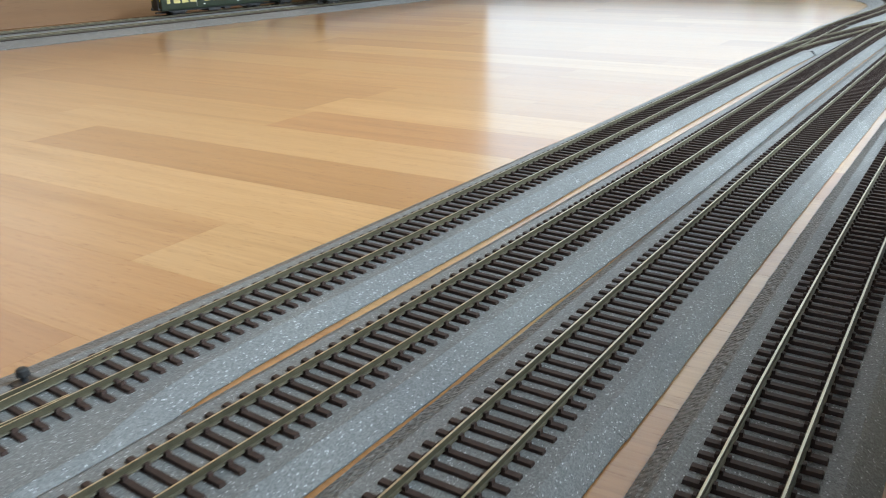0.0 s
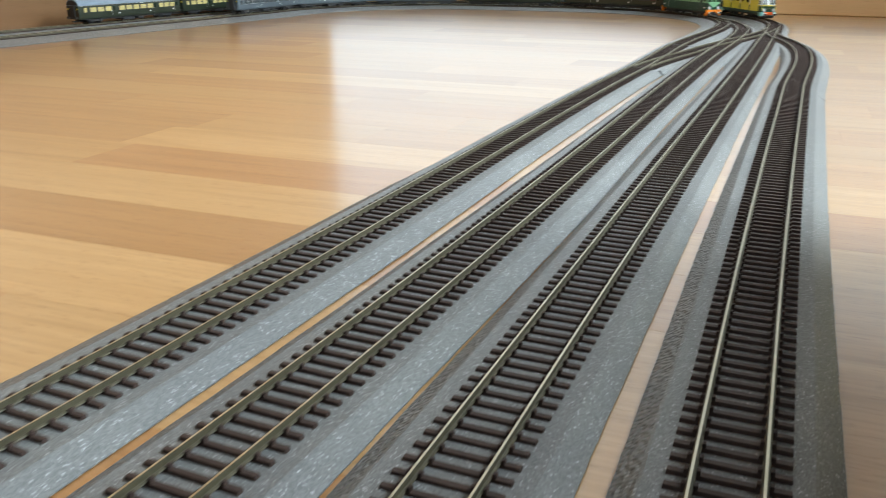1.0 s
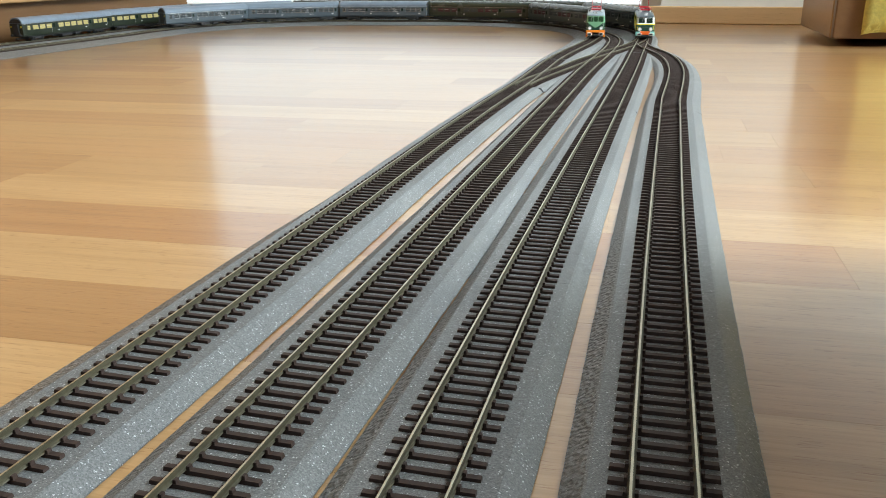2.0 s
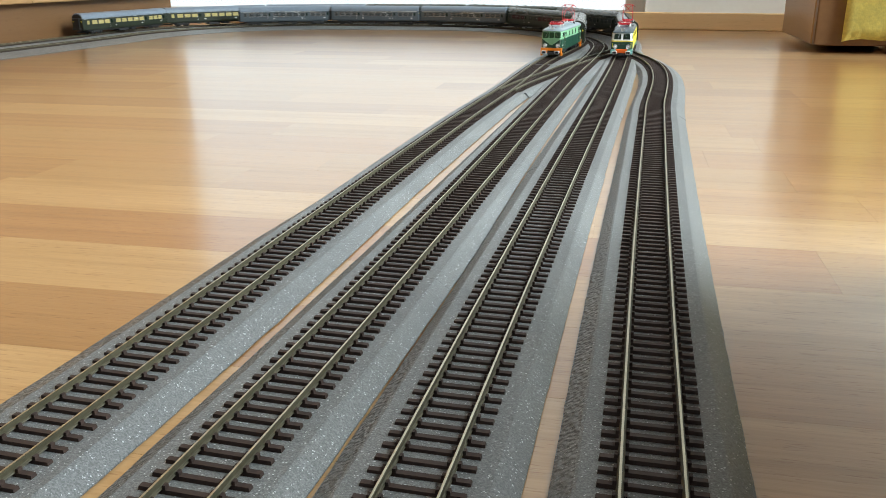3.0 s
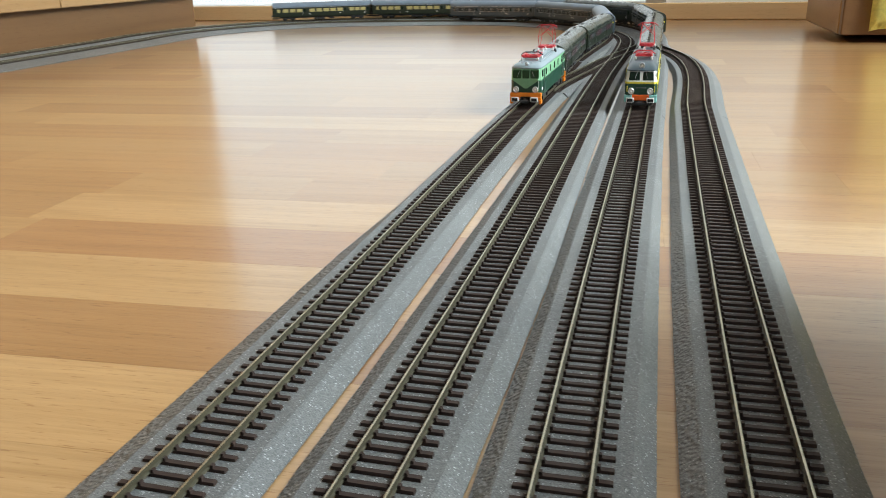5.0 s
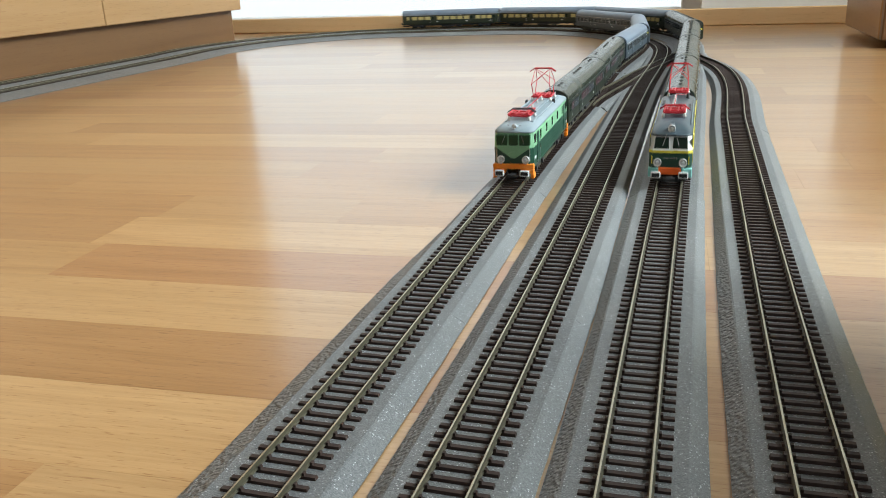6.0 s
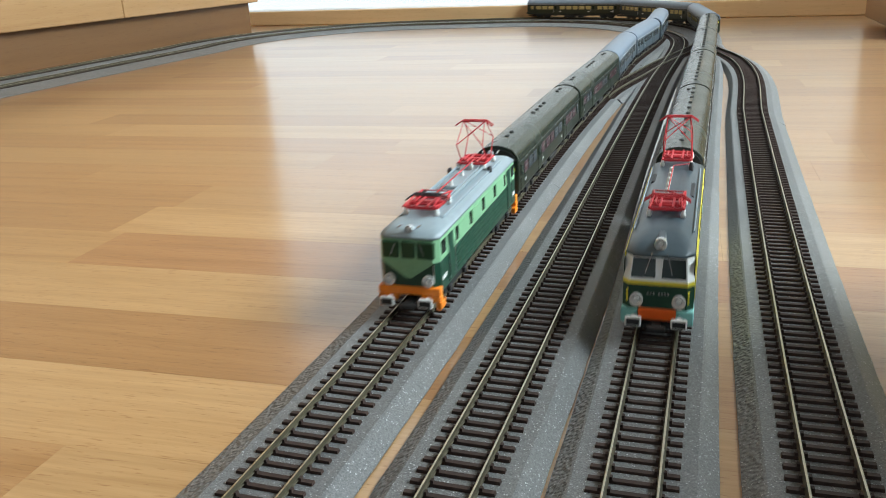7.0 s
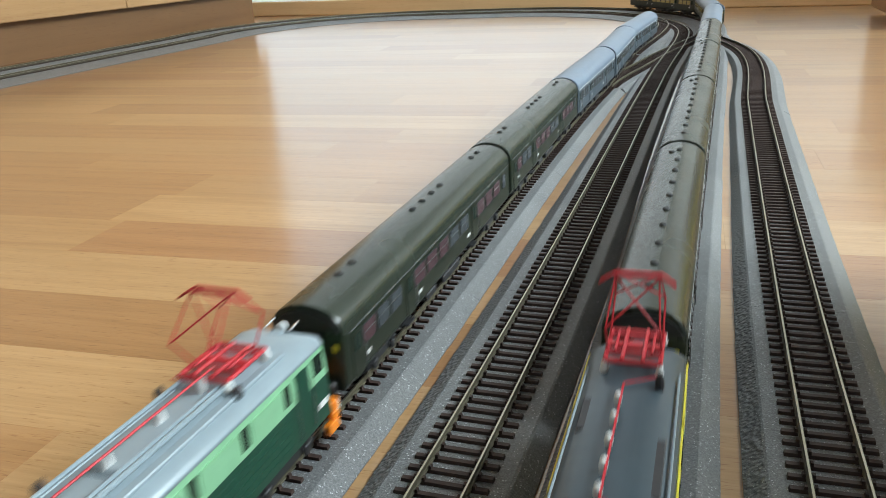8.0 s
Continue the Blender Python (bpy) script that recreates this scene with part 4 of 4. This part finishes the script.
    for s in (-1, 1):
        x = s * W
        for y0, y1 in ((-0.072, -0.040), (-0.036, -0.002), (0.002, 0.036), (0.040, 0.072)):
            bm = bmesh.new()
            panel(bm, x - s * 0.0002, y0, y1, 0.0130, 0.0340, 0.0006)
            part("side_panel", bm, YELLOW, e, "yellow side panel")
        for y0 in (-0.030, -0.010, 0.010, 0.030):
            bm = bmesh.new()
            panel(bm, x + s * 0.0004, y0 - 0.004, y0 + 0.004, 0.0275, 0.0325, 0.0003)
            part("side_window", bm, CAB_GLASS, e)
        for d in (-1, 1):
            bm = bmesh.new()
            panel(bm, x - s * 0.0005, *sorted((d * 0.0745, d * 0.0785)), 0.0265, 0.0330, 0.0004)
            part("cab_window", bm, CAB_GLASS, e)
        bm = bmesh.new()
        rod(bm, (s * 0.0145, -0.055, 0.0388), (s * 0.0145, 0.055, 0.0388), 0.0004)
        part("gutter", bm, ROOF_GREY, e)
        for y0, y1 in ((-0.036, -0.020),) if s > 0 else ((-0.020, 0.004),):
            bm = bmesh.new()
            box(bm, s * 0.0100 - 0.0026, s * 0.0100 + 0.0026, y0, y1, 0.0385, 0.0402, 0.0003)
            part("roof_hatch", bm, DARK, e)
    pantograph(e, 0.032, 0.0416, False)
    pantograph(e, -0.060, 0.0416, True)
    bm = bmesh.new()
    rod(bm, (0.0012, 0.012, 0.0446), (0.0012, -0.038, 0.0446), 0.0004)
    rod(bm, (-0.0062, 0.018, 0.0446), (0.0012, 0.012, 0.0446), 0.0004)
    rod(bm, (-0.0090, -0.044, 0.0446), (0.0012, -0.038, 0.0446), 0.0003)
    part("busbar", bm, RED, e)
    for y in (0.008, -0.002, -0.012, -0.022, -0.032):
        bm = bmesh.new()
        disc(bm, (0.0020, y, 0.0412), (0, 0, 1), [(0, 0.0009), (0.002, 0.0012), (0.0034, 0.0012), (0.0040, 0.0006)], 10)
        part("insulator", bm, WHITE, e, smooth=True)
    for x, y in ((-0.0062, 0.018), (-0.0090, -0.044)):
        bm = bmesh.new()
        disc(bm, (x, y, 0.0400), (0, 0, 1), [(0, 0.0014), (0.003, 0.0014), (0.0052, 0.0008)], 10)
        part("roof_switch", bm, DARK, e)
    bm = bmesh.new()
    box(bm, -0.0135, 0.0135, -0.070, 0.070, 0.0062, 0.0089, 0.0006)
    part("underframe", bm, BLACK, e)
    for y in (-0.042, 0.042):
        bogie(e, y, 0.016)
    trim_to_scale(e, 0.93, 1.045, bogie_y=0.042)
    return e


CAR_L = 0.2138


def coach(label, side, roof, panes, vents, group, length, light_bits=True):
    """Passenger car: arched roof, windows in groups, doors, vents, bogies."""
    c = thing("passenger_car", label, "railway car", group)
    H, W = CAR_L / 2, 0.0165
    prof_low = [(-0.0150, 0.0085), (0.0150, 0.0085), (W, 0.0115), (W, 0.0335), (-W, 0.0335), (-W, 0.0115)]

    def tube(prof):
        bm = bmesh.new()
        n = len(prof)
        rings = []
        for y, k in ((-H, 0.965), (-H + 0.0012, 1.0), (H - 0.0012, 1.0), (H, 0.965)):
            rings.append([bm.verts.new((x * k, y, z)) for x, z in prof])
        bridge(bm, rings)
        bm.faces.new(list(reversed(rings[0])))
        bm.faces.new(rings[-1])
        return bm
    part("body", tube(prof_low), side, c)
    rp = [(-W, 0.03353), (W, 0.03353)] + [(W * math.cos(a), 0.0352 + 0.0112 * math.sin(a)) for a in [math.radians(8 + 164 * i / 30) for i in range(31)]]
    part("roof", tube(rp), roof, c, smooth=False)
    for d in (-1, 1):
        bm = bmesh.new()
        a, b = sorted((d * (H - 0.0006), d * (H + 0.0018)))
        box(bm, -0.0072, 0.0072, a, b, 0.0090, 0.0345, 0.0008)
        part("gangway", bm, BLACK, c)
        bm = bmesh.new()
        a, b = sorted((d * (H - 0.0004), d * (H + 0.0008)))
        v = [bm.verts.new((x, yy, z)) for yy in (a, b) for x, z in [(0.0148 * math.cos(t), 0.0345 + 0.0092 * math.sin(t)) for t in [math.radians(4 + 172 * i / 10) for i in range(11)]]]
        bridge(bm, [v[:11], v[11:]])
        bm.faces.new(v[11:])
        bm.faces.new(list(reversed(v[:11])))
        part("end_board", bm, BLACK, c)
        for s in (-1, 1):
            bm = bmesh.new()
            a, b = sorted((d * (H + 0.0001), d * (H + 0.0005)))
            box(bm, s * 0.0125 - 0.0012, s * 0.0125 + 0.0012, a, b, 0.0265, 0.0295)
            part("end_plate", bm, YELLOW, c)
            bm = bmesh.new()
            disc(bm, (s * 0.0102, d * H, 0.0115), (0, d, 0), [(0, 0.0012), (0.003, 0.0012), (0.0032, 0.0030), (0.0040, 0.0028)], 12)
            part("buffer", bm, DARK, c)
        bm = bmesh.new()
        a, b = sorted((d * (H - 0.012), d * (H + 0.0030)))
        box(bm, -0.0025, 0.0025, a, b, 0.0036, 0.0064)
        part("coupling", bm, BLACK, c)
    spans = [(-0.097, -0.0915)] + [(-0.085 + 0.0150 * i, -0.0735 + 0.0150 * i) for i in range(3)] + [(-0.028 + 0.0150 * i, -0.0165 + 0.0150 * i) for i in range(5)] + [(0.058 + 0.0125 * i, 0.0675 + 0.0125 * i) for i in range(3)]
    for s in (-1, 1):
        for i, (y0, y1) in enumerate(spans):
            bm = bmesh.new()
            panel(bm, s * (W - 0.0003), y0 - 0.0006, y1 + 0.0006, 0.0207, 0.0303, 0.0005)
            fr = part("window", bm, DARK if light_bits else SILVER, c)
            bm = bmesh.new()
            panel(bm, s * (W + 0.0002), y0, y1, 0.0213, 0.0297, 0.0002)
            part("pane", bm, panes[i % len(panes)], fr)
            bm = bmesh.new()
            panel(bm, s * (W + 0.0004), y0, y1, 0.0262, 0.0265, 0.00015)
            part("glazing_bar", bm, SILVER, fr)
        for y0 in (-0.0385, 0.0485, 0.0975):
            bm = bmesh.new()
            panel(bm, s * W, y0 - 0.0042, y0 + 0.0042, 0.0100, 0.0315, 0.0003)
            dr = part("door", bm, side, c)
            bm = bmesh.new()
            handrail(bm, s * (W + 0.0002), y0 - 0.0050, 0.013, 0.023)
            part("handrail", bm, SILVER, dr)
            bm = bmesh.new()
            panel(bm, s * (W + 0.0003), y0 - 0.0022, y0 + 0.0022, 0.0222, 0.0295, 0.0002)
            part("door_window", bm, CAB_GLASS, dr)
        bm = bmesh.new()
        panel(bm, s * W, -H + 0.004, H - 0.004, 0.0327, 0.0331, 0.0003)
        part("rain_strip", bm, SILVER if light_bits else WHITE, c)
        for y in (-0.030, 0.036, 0.088):
            bm = bmesh.new()
            panel(bm, s * W, y, y + 0.0035, 0.0150, 0.0168, 0.0002)
            part("sign_plate", bm, WHITE, c)
        for y in (-0.040, 0.0485):
            bm = bmesh.new()
            box(bm, *sorted((s * 0.0120, s * 0.0160)), y - 0.004, y + 0.004, 0.0048, 0.0056)
            part("step", bm, BLACK, c)
    for x, y in vents:
        z = 0.0352 + 0.0112 * math.sqrt(max(0.0, 1 - (x / W) ** 2))
        bm = bmesh.new()
        disc(bm, (x, y, z - 0.0006), (0, 0, 1), [(0, 0.0019), (0.0011, 0.0019), (0.0016, 0.0012)], 12)
        part("roof_vent", bm, BLACK, c)
    bm = bmesh.new()
    box(bm, -0.0125, 0.0125, -0.094, 0.094, 0.0060, 0.0084, 0.0005)
    box(bm, -0.0140, 0.0140, -0.020, 0.004, 0.0022, 0.0062, 0.0006)
    box(bm, -0.0135, 0.0135, 0.012, 0.024, 0.0026, 0.0062, 0.0006)
    part("underframe", bm, BLACK, c)
    for y in (-0.074, 0.074):
        bogie(c, y, 0.0145)
    trim_to_scale(c, 0.89, (length - 0.006) / CAR_L, 0.885)
    return c


VENTS_A = [(0.0, y) for y in (-0.090, -0.079, -0.028, -0.016, -0.004, 0.008, 0.070, 0.081)]
VENTS_B = [(0.0, -0.090 + 0.0200 * i) for i in range(10)] + [(0.0045, -0.086)]


def floor_strips():
    """Beech laminate strips laid side by side, each a piece with fine joints."""
    floor = bpy.data.objects["floor"]
    W, Y0 = 0.0602, 0.377
    made = {}

    def strip(x0, x1, row, tone):
        key = (round(x1 - x0, 3), tone)
        if key not in made:
            bm = bmesh.new()
            box(bm, 0.00004, key[0] - 0.00004, 0.00004, W - 0.00004, -0.004, 0.0)
            made[key] = mesh_of("strip", bm, FLOOR[tone])
        ob = new("strip", made[key])
        ob.parent = floor
        ob.matrix_basis = Matrix.Translation((x0, Y0 + row * W, 0.0))
    rng = random.Random(5)
    lens = (0.26, 0.33, 0.41, 0.48)
    # rows with a known butt joint: its x, the tones of the strips on either side of it, the length of the right one
    known = {-4: (-0.263, 2, 4, 0.41), -3: (-0.62, 3, 4, 0.48), -2: (-0.526, 4, 1, 0.48), -1: (-0.60, 3, 4, 0.41), 0: (-0.407, 3, 0, 0.51), 1: (-0.420, 1, 4, 0.41),
             2: (-0.407, 1, 3, 0.145), 3: (-0.545, 1, 2, 0.33), 4: (-0.345, 3, 1, 0.41), 5: (-0.30, 1, 3, 0.41), 7: (-0.715, 3, 1, 0.48), 9: (0.189, 2, 3, 0.33), 10: (0.189, 1, 2, 0.41)}
    for row in range(-7, 29):
        if row in known:
            start, before, after, ln = known[row]
        else:
            start, before, after, ln = rng.uniform(-0.6, -0.1), rng.randrange(5), rng.randrange(5), rng.choice(lens)
        x, tone = start, after
        while x < 1.5:
            strip(x, x + ln, row, tone)
            x, ln, tone = x + ln, rng.choice(lens), rng.choice((1, 2, 2, 3, 4))
        x, tone = start, before
        while x > -1.5:
            ln = rng.choice(lens)
            strip(x - ln, x, row, tone)
            x, tone = x - ln, rng.choice((0, 1, 2, 3, 3))
    # the rest of the room, behind and beside
    bm = bmesh.new()
    for row in range(-50, 29):
        y = Y0 + row * W
        if y < -2.6:
            continue
        x = -1.95
        while x < 2.0:
            ln = rng.choice(lens)
            if row < -7 or x > 1.40 or x + ln < -1.99:
                box(bm, x + 0.0001, min(x + ln, 2.05) - 0.0001, y + 0.0001, y + W - 0.0001, -0.004, -0.0002)
            x += ln
    ob = part("far_strips", bm, FLOOR[2], floor)
    tagged(ob, kind="stuff")


room()
sideboard()
right_cupboard()
tracks()

ENGINE_A, ENGINE_B = green_loco(), slate_loco()
LONG_A, SHORT_A, LONG_B, SHORT_B = 0.2520, 0.216, 0.2495, 0.246   # lengths over the buffers
COACH_A = coach("olive green model passenger car with red seats inside", CAR_GREEN, CAR_ROOF, [CAR_GLASS, RED_GLASS, RED_GLASS, RED_GLASS, CAR_GLASS], VENTS_A, "cars of the train with the green engine", LONG_A)
COACH_BLUE = coach("grey-blue model passenger car with a pale roof", BLUE_SIDE, BLUE_ROOF, [CAR_GLASS], [], "cars of the train with the green engine", SHORT_A, False)
COACH_B = coach("olive green model passenger car with a row of roof vents", CAR_GREEN, CAR_ROOF, [CAR_GLASS], VENTS_B, "cars of the train with the dark engine", LONG_B)
COACH_Y = coach("dark green model passenger car with yellow window light painted on the panes", CAR_GREEN, BLUE_ROOF, [LIT_GLASS], [], "cars of the train with the dark engine", SHORT_B)
# coach order behind each engine
TRAIN_A = [(COACH_A, LONG_A), (copy_thing(COACH_A, Matrix()), LONG_A), (COACH_BLUE, SHORT_A), *[(copy_thing(COACH_BLUE, Matrix()), SHORT_A) for _ in range(2)]]
TRAIN_B = [(COACH_B, LONG_B), *[(copy_thing(COACH_B, Matrix()), LONG_B) for _ in range(3)], (COACH_Y, SHORT_B), *[(copy_thing(COACH_Y, Matrix()), SHORT_B) for _ in range(2)]]
floor_strips()

# how far along its track each engine's front stands: seconds, metres up the track
FRONT_A = [(-1, 2.19), (0, 1.965), (1, 1.740), (2, 1.510), (3.5, 1.161), (4.5, 0.935), (5.2, 0.780), (5.8, 0.640), (6.5, 0.456), (7.0, 0.320), (7.4, 0.208), (8.0, 0.042), (9, -0.24)]
FRONT_B = [(-1, 2.14), (0, 1.925), (1, 1.710), (2, 1.495), (3.5, 1.165), (4.5, 0.930), (5.2, 0.778), (5.8, 0.640), (6.5, 0.450), (7.0, 0.314), (7.4, 0.204), (8.0, 0.050), (9, -0.23)]


def smooth_at(rows, t):
    i = max(j for j in range(1, len(rows) - 2) if rows[j][0] <= t or j == 1)
    (ta, a), (tb, b), (tc, c), (td, d) = rows[i - 1:i + 3]
    u, h = (t - tb) / (tc - tb), tc - tb
    mb, mc = (c - a) / (tc - ta), (d - b) / (td - tb)
    return (2 * u ** 3 - 3 * u ** 2 + 1) * b + (u ** 3 - 2 * u ** 2 + u) * h * mb + (3 * u ** 2 - 2 * u ** 3) * c + (u ** 3 - u ** 2) * h * mc


def runner(p):
    """Place at a distance along a track, counted so that it equals y on the straight near part."""
    p = np.concatenate([[p[0] - (p[1] - p[0]) / np.linalg.norm(p[1] - p[0]) * 1.5], p])
    d = np.concatenate([[0], np.cumsum(np.linalg.norm(np.diff(p, axis=0), axis=1))])
    d += np.interp(0.5, p[:200, 1], p[:200, 1]) - np.interp(0.5, p[:200, 1], d[:200])
    return lambda s: np.array((np.interp(s, d, p[:, 0]), np.interp(s, d, p[:, 1])))


def run_train(path, fronts, engine, half, pivot, coaches, gap):
    at = runner(path)
    times = [i * 0.25 for i in range(33)]
    stock, back = [(engine, half, pivot)], 2 * half + gap
    for c, pitch in coaches:
        stock.append((c, back + pitch / 2, 0.34 * pitch))
        back += pitch
    for ob, behind, piv in stock:
        rows = []
        for t in times:
            s = smooth_at(fronts, t) + behind
            a, b = at(s - piv), at(s + piv)
            m = (a + b) / 2
            d = a - b
            rows.append((t, pose(m[0], m[1], RAIL_Z, 0, 0, math.degrees(math.atan2(-d[0], d[1])))))
        walk(ob, rows)


def motions():
    run_train(PATH_A, FRONT_A, ENGINE_A, 0.0830, 0.047, TRAIN_A, 0.007)
    run_train(PATH_B, FRONT_B, ENGINE_B, 0.0885, 0.044, TRAIN_B, 0.006)


motions()
